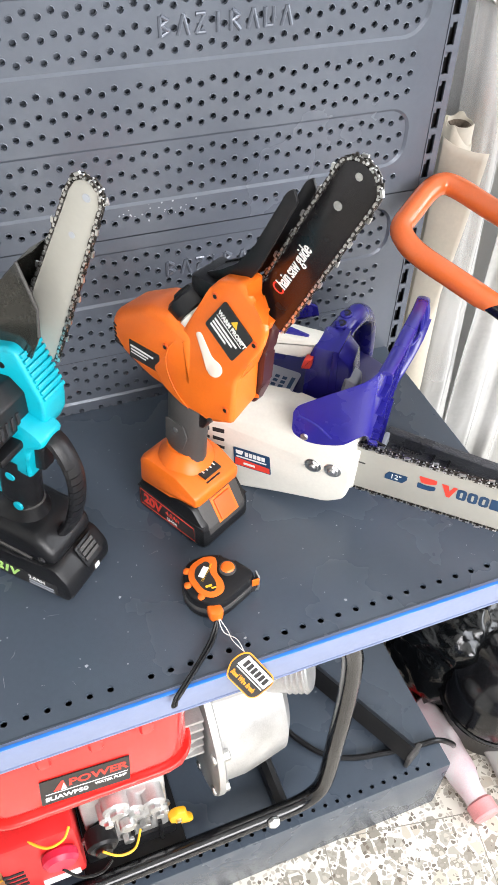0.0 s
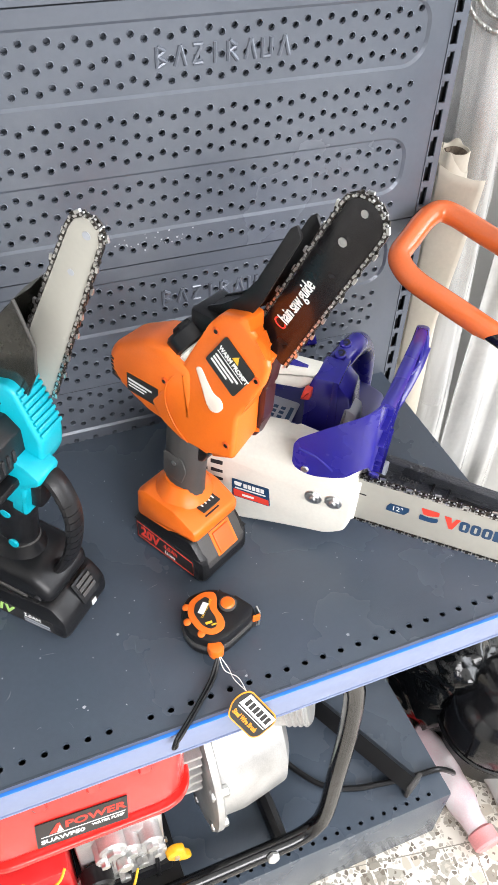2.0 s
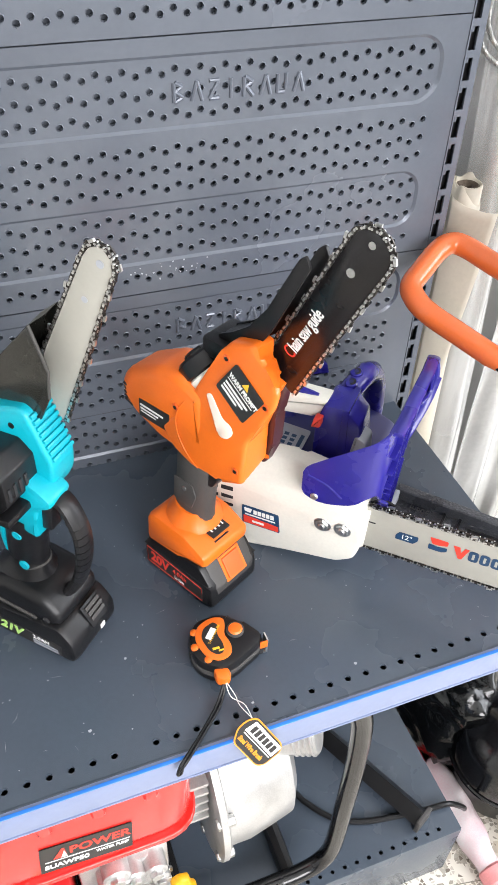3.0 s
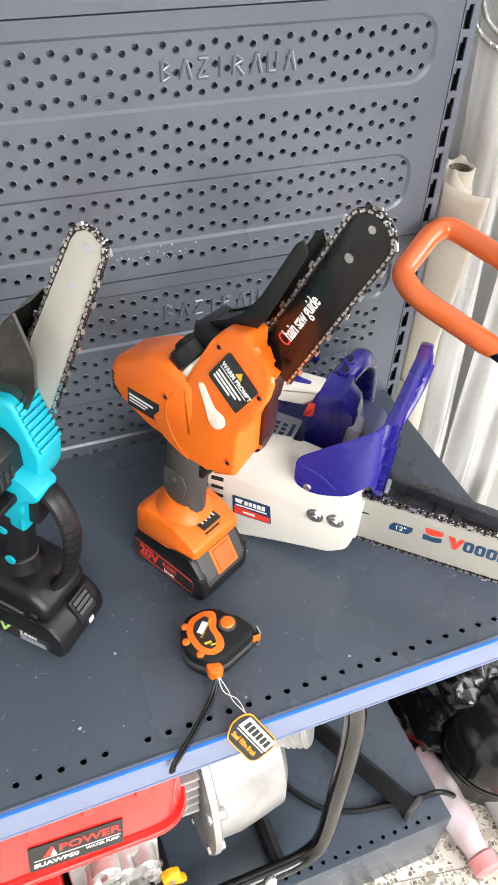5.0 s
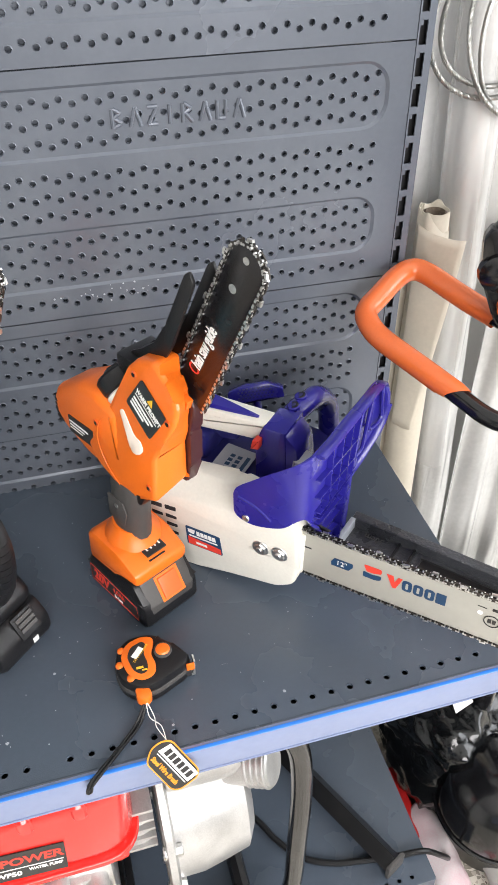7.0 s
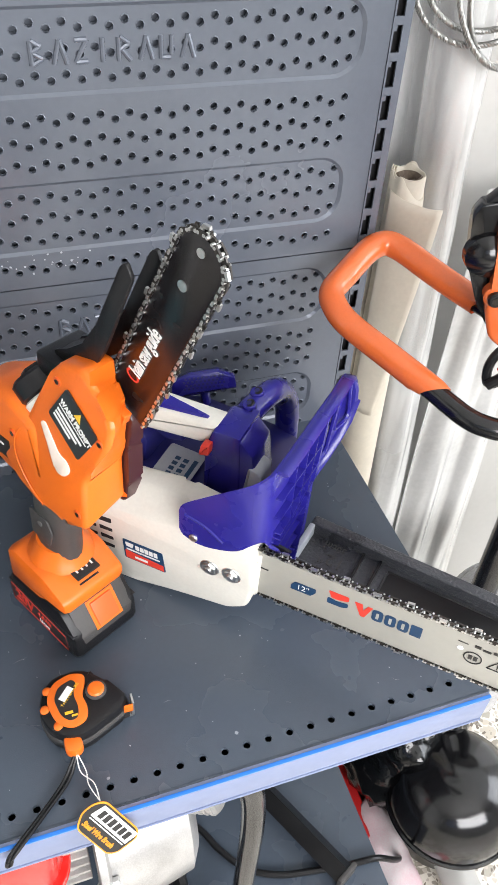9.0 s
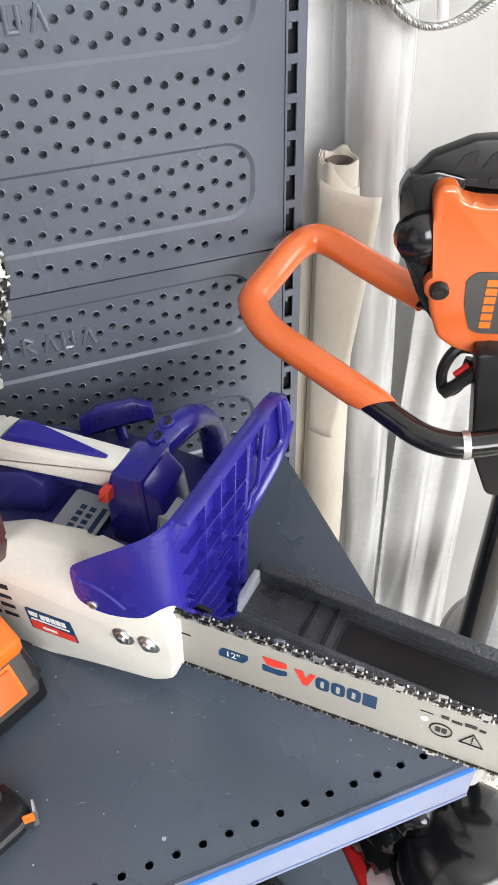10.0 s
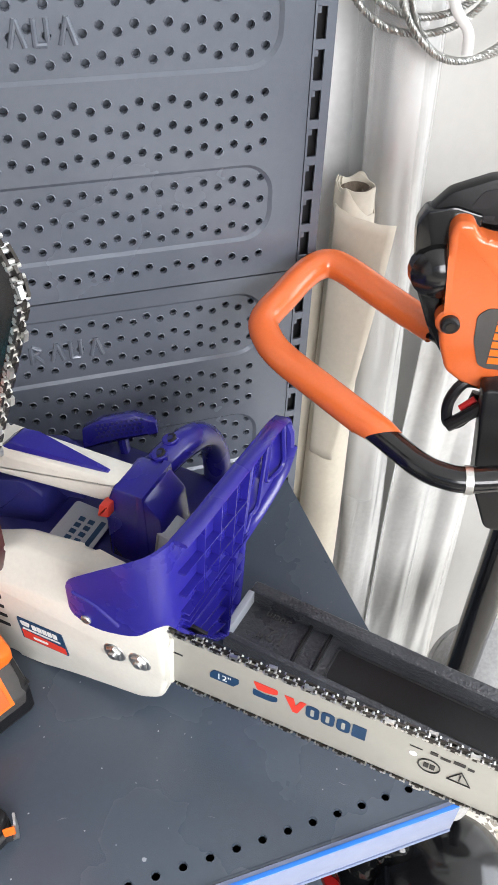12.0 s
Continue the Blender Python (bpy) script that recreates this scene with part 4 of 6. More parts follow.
part("mark_bars", bar_print([(0.016 + 0.0058 * k, 0.0205 + 0.0058 * k, -0.0115, -0.004) for k in range(5)] + [(0.004, 0.046, -0.0165, -0.0145), (0.014, 0.030, -0.0285, -0.0245)], 0.0008, 0.0014), LABEL_WHITE, lab)
for x in (0.008, 0.0335):
    p = Vector((x, -0.0255, 0.0885 + 0.08 * x))
    part("nut_collar", bm_cyl(p + Vector((0, 0.004, 0)), p + Vector((0, -0.0012, 0)), 0.0115, 24, 0.001), STEEL, cover)
    part("bar_nut", bm_cyl(p + Vector((0, 0.008, 0)), p + Vector((0, -0.0035, 0)), 0.0085, 6, 0.001), STEEL, cover)
    part("bar_stud", bm_cyl(p, p + Vector((0, -0.0060, 0)), 0.0042, 12, 0.0008), STEEL, cover)
part("nut_recess", bm_prism([(-0.008, 0.078), (0.046, 0.082), (0.046, 0.104), (-0.008, 0.100)], -0.0258, -0.0222, 0.008, 0.001), WHITE_PLASTIC, cover)
part("foot_tab", bm_box(-0.094, -0.080, -0.012, 0.006, -0.001, 0.012, 0.003), WHITE_PLASTIC, cover)
part("engine_housing", bm_prism([(-0.185, 0.0), (0.030, 0.002), (0.046, 0.040), (0.044, 0.110), (0.000, 0.128), (-0.100, 0.134), (-0.185, 0.110)], 0.021, 0.178, 0.012, 0.010), BLUE_DARK, saw)
part("rear_block", bm_prism([(-0.180, 0.105), (-0.110, 0.120), (-0.105, 0.168), (-0.130, 0.178), (-0.180, 0.160)], 0.044, 0.120, 0.008, 0.006), BLUE_DARK, saw)
pl = face_frame((-0.048, 0.019, 0.1365), (0.0, 1.0, 0.05), (-1, 0, 0.05))
plate = part("rating_plate", bm_plate([(0, 0), (0.056, 0), (0.056, 0.044), (0, 0.044)], 0, 0.0010, 0.004), LABEL_GREY, saw, "grey rating plate with symbols", at=pl)
part("plate_print", bar_print([(0.004 + 0.008 * k, 0.009 + 0.008 * k, 0.024, 0.030) for k in range(5)] + [(0.004 + 0.008 * k, 0.009 + 0.008 * k, 0.014, 0.020) for k in range(5)] + [(0.006, 0.044, 0.004, 0.009)], 0.001, 0.0014), LABEL_BLUE, plate)
# top handle: white with blue insert
hd = part("top_handle", bm_prism([(-0.212, 0.196), (-0.158, 0.211), (-0.022, 0.216), (-0.026, 0.200), (-0.042, 0.188), (-0.150, 0.177), (-0.212, 0.166)], 0.047, 0.078, 0.003, 0.004, 3), WHITE_PLASTIC, saw, "white upper handle")
part("rear_post", bm_prism([(-0.220, 0.112), (-0.220, 0.188), (-0.210, 0.197), (-0.196, 0.190), (-0.192, 0.112)], 0.0475, 0.0775, 0.003, 0.003), WHITE_PLASTIC, hd)
bm = bm_prism([(-0.150, 0.2080), (-0.134, 0.2225), (-0.116, 0.2215), (-0.038, 0.2175), (-0.040, 0.2120), (-0.12, 0.207)], 0.050, 0.073, 0.003, 0.003)
for v in bm.verts:
    v.co.y = 0.0590 + (v.co.y - 0.0615) * (0.18 + 0.82 * min(1, max(0, (-0.040 - v.co.x) / 0.08)))
part("throttle_lock", bm, BLUE, hd, "blue throttle lock lever")
part("throttle_trigger", bm_prism([(-0.120, 0.184), (-0.070, 0.186), (-0.066, 0.170), (-0.090, 0.164)], 0.056, 0.070, 0.004, 0.003), BLUE_DARK, hd, at=Matrix())
part("handle_block", bm_prism([(-0.036, 0.120), (-0.034, 0.190), (-0.026, 0.2165), (0.002, 0.217), (0.020, 0.198), (0.026, 0.150), (0.020, 0.120)], 0.042, 0.090, 0.004, 0.004), BLUE, saw)
part("stop_switch", bm_prism([(-0.038, 0.184), (-0.026, 0.187), (-0.025, 0.202), (-0.035, 0.199)], 0.033, 0.046, 0.002, 0.002), LABEL_RED, saw, "red stop switch")
part("oil_window", bm_prism([(0.010, 0.140), (0.034, 0.148), (0.032, 0.178), (0.016, 0.184)], 0.040, 0.070, 0.005, 0.004), LABEL_GREY, saw)
part("carrying_loop", bm_tube(smooth_path([(-0.016, 0.078, 0.192), (-0.010, 0.100, 0.205), (-0.003, 0.132, 0.207), (0.000, 0.160, 0.194), (0.003, 0.178, 0.164), (0.004, 0.184, 0.110), (0.002, 0.184, 0.040), (0.0, 0.182, 0.006)], 6), 0.0150, 16, flat=0.85, up=(1, 0, 0)), BLUE, saw)
for y_ in (0.096, 0.116):
    o_ = Vector((-0.008, y_, 0.2155 + 0.10 * (y_ - 0.096)))
    pocket = part("screw_pocket", bm_cyl(o_ - Vector((0, 0, 0.010)), o_ + Vector((-0.002, -0.001, 0.0045)), 0.0078, 18, 0.001), BLUE, saw)
    part("pocket_hole", bm_cyl(o_, o_ + Vector((-0.002, -0.001, 0.0050)), 0.0058, 16), DARK, pocket)
    part("pocket_screw", bm_cyl(o_, o_ + Vector((-0.002, -0.001, 0.0054)), 0.0030, 10), BLUE_DARK, pocket)
part("block_band", bm_prism([(-0.004, 0.135), (-0.002, 0.2185), (0.005, 0.2185), (0.008, 0.135)], 0.0405, 0.0915, 0.0, 0.0015), BLUE, saw)
# starter handle
pull = part("starter_handle", bm_prism([(-0.040, -0.016), (-0.037, 0.006), (-0.016, 0.013), (0.018, 0.014), (0.038, 0.004), (0.039, -0.010), (0.012, -0.010), (-0.012, -0.011)], -0.008, 0.008, 0.002, 0.0016), BLUE, saw, "blue T-shaped starter handle",
            at=Matrix.Translation((-0.101, 0.168, 0.160)) @ Matrix.Rotation(radians(30), 4, "Z") @ Matrix.Rotation(radians(-8), 4, "Y") @ Matrix.Rotation(radians(-18), 4, "X"))
part("handle_stem", bm_tube([(0, 0, 0.004), (0, 0.01, -0.062)], 0.0085, 10, flat=0.7), BLUE, pull)
part("grip_dimples", bar_print([(-0.024 + 0.005 * i + 0.0025 * (j % 2), -0.0215 + 0.005 * i + 0.0025 * (j % 2), -0.0055 + 0.0042 * j, -0.0030 + 0.0042 * j) for i in range(10) for j in range(4)], 0.0078, 0.0086), BLUE_DARK, pull, at=Matrix.Rotation(radians(90), 4, "X"))
# hand guard
gd = part("hand_guard", bm_prism([(-0.006, 0.156), (0.006, 0.150), (0.030, 0.155), (0.046, 0.163), (0.058, 0.190), (0.058, 0.246), (0.030, 0.226), (-0.004, 0.198)], -0.0400, -0.0370, 0.006, 0.001), BLUE, saw, "blue plastic hand guard with a ribbed front")
part("guard_crease", bm_tube(smooth_path([(-0.012, -0.0430, 0.182), (0.010, -0.0435, 0.176), (0.030, -0.0438, 0.162)], 5), 0.0018, 8), BLUE, gd)
part("guard_screw", bm_cyl((-0.002, -0.0425, 0.152), (-0.002, -0.0455, 0.152), 0.0048, 14, 0.001), STEEL, gd)
# shield: top edge x, y, lower edge x, lower z, upper z along the sheet
prof = [(-0.017, -0.0428, -0.017, 0.158, 0.184), (-0.012, -0.0432, -0.012, 0.150, 0.196), (0.004, -0.0435, 0.004, 0.145, 0.211),
        (0.024, -0.0435, 0.024, 0.149, 0.228), (0.044, -0.0425, 0.044, 0.157, 0.244), (0.058, -0.0390, 0.058, 0.170, 0.254),
        (0.066, -0.032, 0.067, 0.172, 0.260), (0.069, -0.020, 0.070, 0.152, 0.260), (0.070, 0.010, 0.067, 0.108, 0.257),
        (0.070, 0.040, 0.063, 0.062, 0.254), (0.070, 0.075, 0.060, 0.022, 0.250), (0.070, 0.110, 0.055, 0.014, 0.246),
        (0.070, 0.122, 0.053, 0.050, 0.245), (0.070, 0.126, 0.053, 0.106, 0.244), (0.069, 0.145, 0.063, 0.132, 0.241),
        (0.068, 0.165, 0.069, 0.150, 0.236), (0.067, 0.179, 0.073, 0.166, 0.230), (0.067, 0.187, 0.076, 0.192, 0.220)]


def sheet_x(y, z):
    """The shield's x at a height, along the part that faces forward."""
    run = prof[7:]
    for a, b in zip(run, run[1:]):
        if y <= b[1] or b is run[-1]:
            f = min(1, max(0, (y - a[1]) / (b[1] - a[1])))
            xt, xb, zb, zt = (a[k] + (b[k] - a[k]) * f for k in (0, 2, 3, 4))
            return xb + (xt - xb) * min(1, max(0, (z - zb) / max(zt - zb, 1e-4)))


dense = []                                         # the same outline, rounded between its stations
for k in range(len(prof) - 1):
    q0, q1, q2, q3 = prof[max(k - 1, 0)], prof[k], prof[k + 1], prof[min(k + 2, len(prof) - 1)]
    for f in (0, 0.34, 0.67):
        dense.append(tuple(0.5 * (2 * b + (c - a) * f + (2 * a - 5 * b + 4 * c - e) * f * f + (3 * b - a - 3 * c + e) * f ** 3) for a, b, c, e in zip(q0, q1, q2, q3)) if k < 8
                     else tuple(b + (c - b) * f for b, c in zip(q1, q2)))
dense.append(prof[-1])
bm = bmesh.new()
front, back = [], []
for xt, y, xb, zb, zt in dense:
    steps = [(xb + (xt - xb) * k / 4, zb + (zt - zb) * k / 4) for k in range(5)]
    front.append([bm.verts.new((x + 0.0015, y, z)) for x, z in steps])
    back.append([bm.verts.new((x - 0.0015, y, z)) for x, z in steps])
for rows in (front, back):
    for a, b in zip(rows, rows[1:]):
        for k in range(4):
            bm.faces.new((a[k], b[k], b[k + 1], a[k + 1]))
for k in range(len(dense) - 1):
    for e in (0, 4):
        bm.faces.new((front[k][e], front[k + 1][e], back[k + 1][e], back[k][e]))
for k in (0, len(dense) - 1):
    for e in range(4):
        bm.faces.new((front[k][e], front[k][e + 1], back[k][e + 1], back[k][e]))
shield = part("guard_shield", bm, BLUE, gd)
part("top_rim", bm_tube([(xt + 0.005, y, zt - 0.002) for xt, y, xb, zb, zt in prof[7:]], 0.0080, 8, flat=0.32, up=(1, 0, 0)), BLUE, shield)
part("lower_rim", bm_tube([(xb + 0.004, y, zb + 0.002) for xt, y, xb, zb, zt in prof[7:]], 0.0065, 8, flat=0.30, up=(1, 0, 0)), BLUE, shield)
part("end_rim", bm_tube([(0.079, 0.186, 0.192), (0.077, 0.189, 0.206), (0.073, 0.186, 0.221)], 0.0050, 8), BLUE, shield)


def shield_rib(name, y0, z0, y1, z1, high=0.0085, wide=0.0018):
    a, b = Vector((sheet_x(y0, z0), y0, z0)), Vector((sheet_x(y1, z1), y1, z1))
    n = Vector((0, -(z1 - z0), y1 - y0)).normalized() * wide / 2
    bm = bmesh.new()
    lo = [bm.verts.new(p) for p in (a + n, b + n, b - n, a - n)]
    hi = [bm.verts.new(p + Vector((high, 0, 0))) for p in (a + n * 0.6, b + n * 0.6, b - n * 0.6, a - n * 0.6)]
    bm.faces.new(hi)
    for k in range(4):
        bm.faces.new((lo[k], lo[(k + 1) % 4], hi[(k + 1) % 4], hi[k]))
    return part(name, bm, BLUE, shield, smooth=False)


for y, zb, zt in ((0.014, 0.166, 0.252), (0.044, 0.158, 0.250), (0.072, 0.148, 0.247), (0.098, 0.138, 0.245)):
    shield_rib("upright_rib", y, zb, y, zt)
for y0, z0, y1, z1 in ((-0.018, 0.222, 0.098, 0.196), (-0.018, 0.196, 0.098, 0.166)):
    shield_rib("cross_rib", y0, z0, y1, z1)
for off in (0.0, 0.008):
    shield_rib("dividing_rib", -0.016, 0.172 - off, 0.124, 0.128 - off, 0.0095)
for y in (0.074, 0.080):
    shield_rib("fan_rib", y, 0.138, y, 0.026, 0.010)
for k in range(5):
    z = 0.150 - 0.025 * k
    shield_rib("slanted_rib", max(-0.012, 0.016 * (k - 1)), z, 0.074, z - 0.030, 0.0075, 0.0024)
    if k < 4:
        shield_rib("slanted_rib", 0.080, z - 0.036, 0.121, z - 0.056, 0.0075, 0.0024)
for y0, y1, za, zb_ in ((0.104, 0.140, 0.142, 0.238), (0.146, 0.178, 0.172, 0.229)):   # rounded frames of the long cells
    part("cell_frame", bm_tube([(sheet_x(p[0], p[2]) + 0.006, p[0], p[2]) for p in pill(y0, y1, za, zb_, 0.010, 4)], 0.0024, 6, closed=True), BLUE, shield)
# bar and chain
edge = [(0.040, 0.1330), (0.345, 0.1310)] + [(0.345 + 0.0325 * math.sin(math.pi * k / 12), 0.0985 + 0.0325 * math.cos(math.pi * k / 12)) for k in range(1, 12)] + [(0.345, 0.0660), (0.040, 0.0645)]
bar = part("guide_bar", bm_prism(edge, -0.014, -0.0098, 0, 0.0004), BAR_GREY, saw, "pale grey guide bar with a printed mark")
chain_ob = chain([(x, z + (0.0012 if z > 0.105 else -0.0012)) for x, z in edge], -0.012, 0.0034, "saw_chain", saw, 0.0082, 21)
bm_ = face_frame((0.096, -0.01425, 0.1010), (1, 0, 0), (0, 0, 1))
badge = part("size_badge", bm_plate([(0, -0.0065), (0.022, -0.0065), (0.027, 0.0005), (0.027, 0.0065), (0.004, 0.0065), (0, 0.0)], 0, 0.0004, 0.001), LABEL_BLUE, bar, at=bm_)
lettering("bar_length", '12"', 0.0105, Matrix.Translation((0.006, 0, 0.0006)), LABEL_WHITE, badge, depth=0.0001)
mk = face_frame((0.136, -0.01425, 0.1045), (1, 0, 0), (0, 0, 1))
part("maker_flag", bm_plate([(0, 0.011), (0.022, 0.011), (0.022, 0.004), (0.012, 0.001), (0.004, 0.001)], 0, 0.0004, 0.002), LABEL_RED, bar, at=mk)
part("maker_flag", bm_plate([(0, -0.009), (0.016, -0.009), (0.022, -0.006), (0.022, 0.000), (0.010, -0.002), (0.0, 0.000)], 0, 0.0004, 0.002), LABEL_BLUE, bar, at=mk)
part("mark_wedge", bm_plate([(0.028, 0.009), (0.036, 0.009), (0.038, 0.0), (0.042, 0.009), (0.047, 0.009), (0.040, -0.010), (0.036, -0.010)], 0, 0.0004), LABEL_RED, bar, at=mk)
for k in range(4):
    x = 0.047 + 0.0132 * k
    part("mark_block", bm_plate([(x, -0.0085), (x + 0.0115, -0.0085), (x + 0.0115, 0.0085), (x, 0.0085)], 0, 0.0004, 0.0045 if k < 3 else 0.001), LABEL_BLUE, bar, at=mk)
    if k < 3:
        part("mark_eye", bm_plate([(x + 0.0042, -0.0045), (x + 0.0072, -0.0045), (x + 0.0072, 0.0045), (x + 0.0042, 0.0045)], 0.0004, 0.0007, 0.001), BAR_GREY, bar, at=mk)
sm = face_frame((0.268, -0.01425, 0.1070), (1, 0, 0), (0, 0, 1))
part("direction_arrow", bar_print([(0.0, 0.010, 0.0095, 0.0105), (0.016 + 0.0, 0.022, 0.009, 0.013), (0.024, 0.032, 0.008, 0.011), (0.034, 0.043, 0.009, 0.013), (0.045, 0.050, 0.008, 0.011)]), LABEL_BLACK, bar, at=sm)
part("manual_sign", bm_tube([(0.018 + 0.0085 * math.cos(a), -0.008 + 0.0085 * math.sin(a), 0.0004) for a in (2 * math.pi * k / 20 for k in range(20))], 0.0006, 6, closed=True), LABEL_BLACK, bar, at=sm)
part("manual_page", bar_print([(0.0135, 0.0175, -0.0115, -0.0050), (0.0185, 0.0225, -0.0115, -0.0050)]), LABEL_BLACK, bar, at=sm)
part("hazard_sign", bm_tube([(0.033, -0.014, 0.0004), (0.051, -0.014, 0.0004), (0.042, 0.001, 0.0004)], 0.0007, 6, closed=True), LABEL_BLACK, bar, at=sm)
part("hazard_stroke", bar_print([(0.0414, 0.0426, -0.0095, -0.0035), (0.0414, 0.0426, -0.0122, -0.0108)]), LABEL_BLACK, bar, at=sm)
part("bar_hole", bm_cyl((0.272, -0.0136, 0.1070), (0.272, -0.0144, 0.1070), 0.0032, 14), LABEL_WHITE, bar)
part("bar_slot", bm_box(0.052, 0.070, -0.0145, -0.0125, 0.107, 0.109, 0.0004), DARK, bar)
part("spike_plate", bm_prism([(0.056, 0.128), (0.070, 0.140), (0.088, 0.136), (0.064, 0.126)], -0.004, -0.001), BLACK, saw)

# the saw rests nose up: bar and chain rise a little towards the tip
rise = Matrix.Translation((0.060, 0, 0.103)) @ Matrix.Rotation(radians(-0.8), 4, "Y") @ Matrix.Translation((-0.060, 0, -0.103))
bar.matrix_local = rise
chain_ob.matrix_local = rise

# ---- small things on the shelf ----
tape = thing("tape_measure", pose(0.107, -0.355, ZS, 0, 0, 0), "black and orange tape measure with a wrist strap lug", "tape measure")
outline = [(-0.044, -0.004), (-0.040, 0.018), (-0.027, 0.034), (0.003, 0.036), (0.020, 0.022), (0.043, -0.006), (0.036, -0.018), (-0.002, -0.036), (-0.020, -0.036), (-0.038, -0.022)]
part("case", bm_plate(outline, 0.0, 0.034, 0.012, 0.005), BLACK, tape)
part("case_waist", bm_plate([(p[0] * 1.02, p[1] * 1.02) for p in outline], 0.012, 0.022, 0.012, 0.002), GREY_RUBBER, tape)
ring = [(-0.036, 0.006), (-0.028, 0.024), (-0.008, 0.031), (0.006, 0.026), (0.004, 0.014), (-0.001, 0.004), (0.003, -0.010), (0.000, -0.024), (-0.016, -0.029), (-0.030, -0.018)]
face = part("face_ring", bm_plate(ring, 0.0335, 0.0365, 0.008, 0.0012), ORANGE, tape, "orange kidney-shaped face")
inner = [(-0.028, 0.006), (-0.022, 0.018), (-0.008, 0.023), (-0.004, 0.018), (-0.009, 0.006), (-0.006, -0.008), (-0.008, -0.019), (-0.016, -0.021), (-0.024, -0.013)]
part("face_label", bm_plate(inner, 0.0362, 0.0370, 0.005), LABEL_BLACK, face)
part("maker_bar", bm_plate([(-0.008, -0.0035), (0.008, -0.0035), (0.008, 0.0035), (-0.008, 0.0035)], 0.0370, 0.0374), LABEL_WHITE, face, at=Matrix.Translation((-0.0155, 0.0085, 0)) @ Matrix.Rotation(radians(48), 4, "Z"))
lettering("kind_words", "TAPE MEASURE", 0.0042, Matrix.Translation((-0.0215, -0.004, 0.0372)) @ Matrix.Rotation(radians(48), 4, "Z"), LABEL_YELLOW, face, depth=0.0001)
part("small_print", bar_print([(-0.020, -0.012, -0.0135, -0.0105), (-0.014, -0.008, -0.0170, -0.0150)], 0.0370, 0.0374), LABEL_YELLOW, face)
for x, y in ((-0.033, 0.018), (-0.038, -0.001), (-0.028, -0.021)):
    part("case_bump", bm_lathe([(0.0046, 0), (0.0046, 0.0022), (0.0034, 0.0032), (0.001, 0.0036)], 14, Matrix.Translation((x, y, 0.0325))), ORANGE, tape)
part("lock_collar", bm_lathe([(0.0105, 0), (0.0105, 0.003), (0.0088, 0.0038)], 20, Matrix.Translation((0.0135, 0.0055, 0.0335))), GREY_RUBBER, tape)
part("lock_button", bm_lathe([(0.0085, 0), (0.0085, 0.004), (0.007, 0.006), (0.002, 0.0068)], 20, Matrix.Translation((0.0135, 0.0055, 0.0335))), ORANGE, tape, "round orange lock button")
part("tape_mouth", bm_box(0.034, 0.042, -0.017, -0.006, 0.004, 0.026, 0.002), DARK, tape)
part("tape_hook", bm_prism([(0.039, 0.004), (0.0465, 0.004), (0.0470, 0.028), (0.0450, 0.029), (0.0440, 0.008), (0.039, 0.008)], -0.016, -0.005), STEEL, tape, "steel end hook")
part("hook_spring", bm_box(0.036, 0.0455, -0.0185, -0.0165, 0.018, 0.030, 0.001), ORANGE, tape)
part("lug", bm_plate([(-0.026, -0.030), (-0.010, -0.032), (-0.008, -0.044), (-0.016, -0.050), (-0.026, -0.045)], 0.014, 0.030, 0.005, 0.003), ORANGE, tape, "orange strap lug")
strap = thing("wrist_strap", Matrix.Translation((0.0, 0.0, ZS)), "thin black cord wrist strap hanging over the shelf edge", "strap")
for dx, dz in ((0.0, 0.0), (0.005, 0.0012)):
    part("cord", bm_tube(smooth_path([(0.0895 + dx * 0.3, -0.4005, 0.020), (0.074 + dx, -0.418, 0.006), (0.050 + dx, -0.441, 0.005 + dz), (0.030 + dx, -0.459, 0.006), (0.018 + dx, -0.468, 0.002), (0.014 + dx * 0.4, -0.4705, -0.005)], 6), 0.0019, 8), BLACK, strap)
part("stitched_end", bm_tube(smooth_path([(0.0145, -0.4705, -0.004), (0.0130, -0.4715, -0.010), (0.0165, -0.4712, -0.0095), (0.0180, -0.470, -0.003)], 5), 0.0021, 8), BLACK, strap)
u_ = Vector((0.0294, -0.0203, -0.0524)).normalized()
v_ = Vector((0.0290, 0.0081, 0.0209)).normalized()
tag_m = face_frame((0.1042, -0.4670, 0.7375), u_, v_)
tag = thing("hang_tag", tag_m, "black, orange and white card tag hanging on white string", "tag")
card = [(-0.034, -0.004), (-0.034, 0.010), (-0.027, 0.019), (0.026, 0.019), (0.033, 0.012), (0.033, -0.012), (0.026, -0.019), (-0.022, -0.019)]
part("card", bm_plate(card, -0.0004, 0.0004, 0.006), AMBER, tag)
part("card_face", bm_plate([(p[0] * 0.95, p[1] * 0.92) for p in card], 0.0004, 0.0007, 0.005), LABEL_BLACK, tag)
part("maker_panel", bm_plate([(-0.026, 0.000), (0.029, 0.000), (0.029, 0.0155), (-0.024, 0.0155)], 0.0007, 0.0010, 0.001), LABEL_WHITE, tag)
part("maker_blocks", bar_print([(-0.020 + 0.0078 * k, -0.0145 + 0.0078 * k, 0.003, 0.012) for k in range(6)], 0.0010, 0.0013), LABEL_BLACK, tag)
part("rule", bar_print([(-0.024, 0.028, -0.0028, -0.0016)], 0.0007, 0.0010), LABEL_WHITE, tag)
lettering("tag_words", "Steel Wire Brush", 0.0080, Matrix.Translation((-0.0235, -0.0095, 0.0010)), AMBER, tag, squeeze=0.82, depth=0.0002, bold=0.0003)
inv = tag_m.inverted()
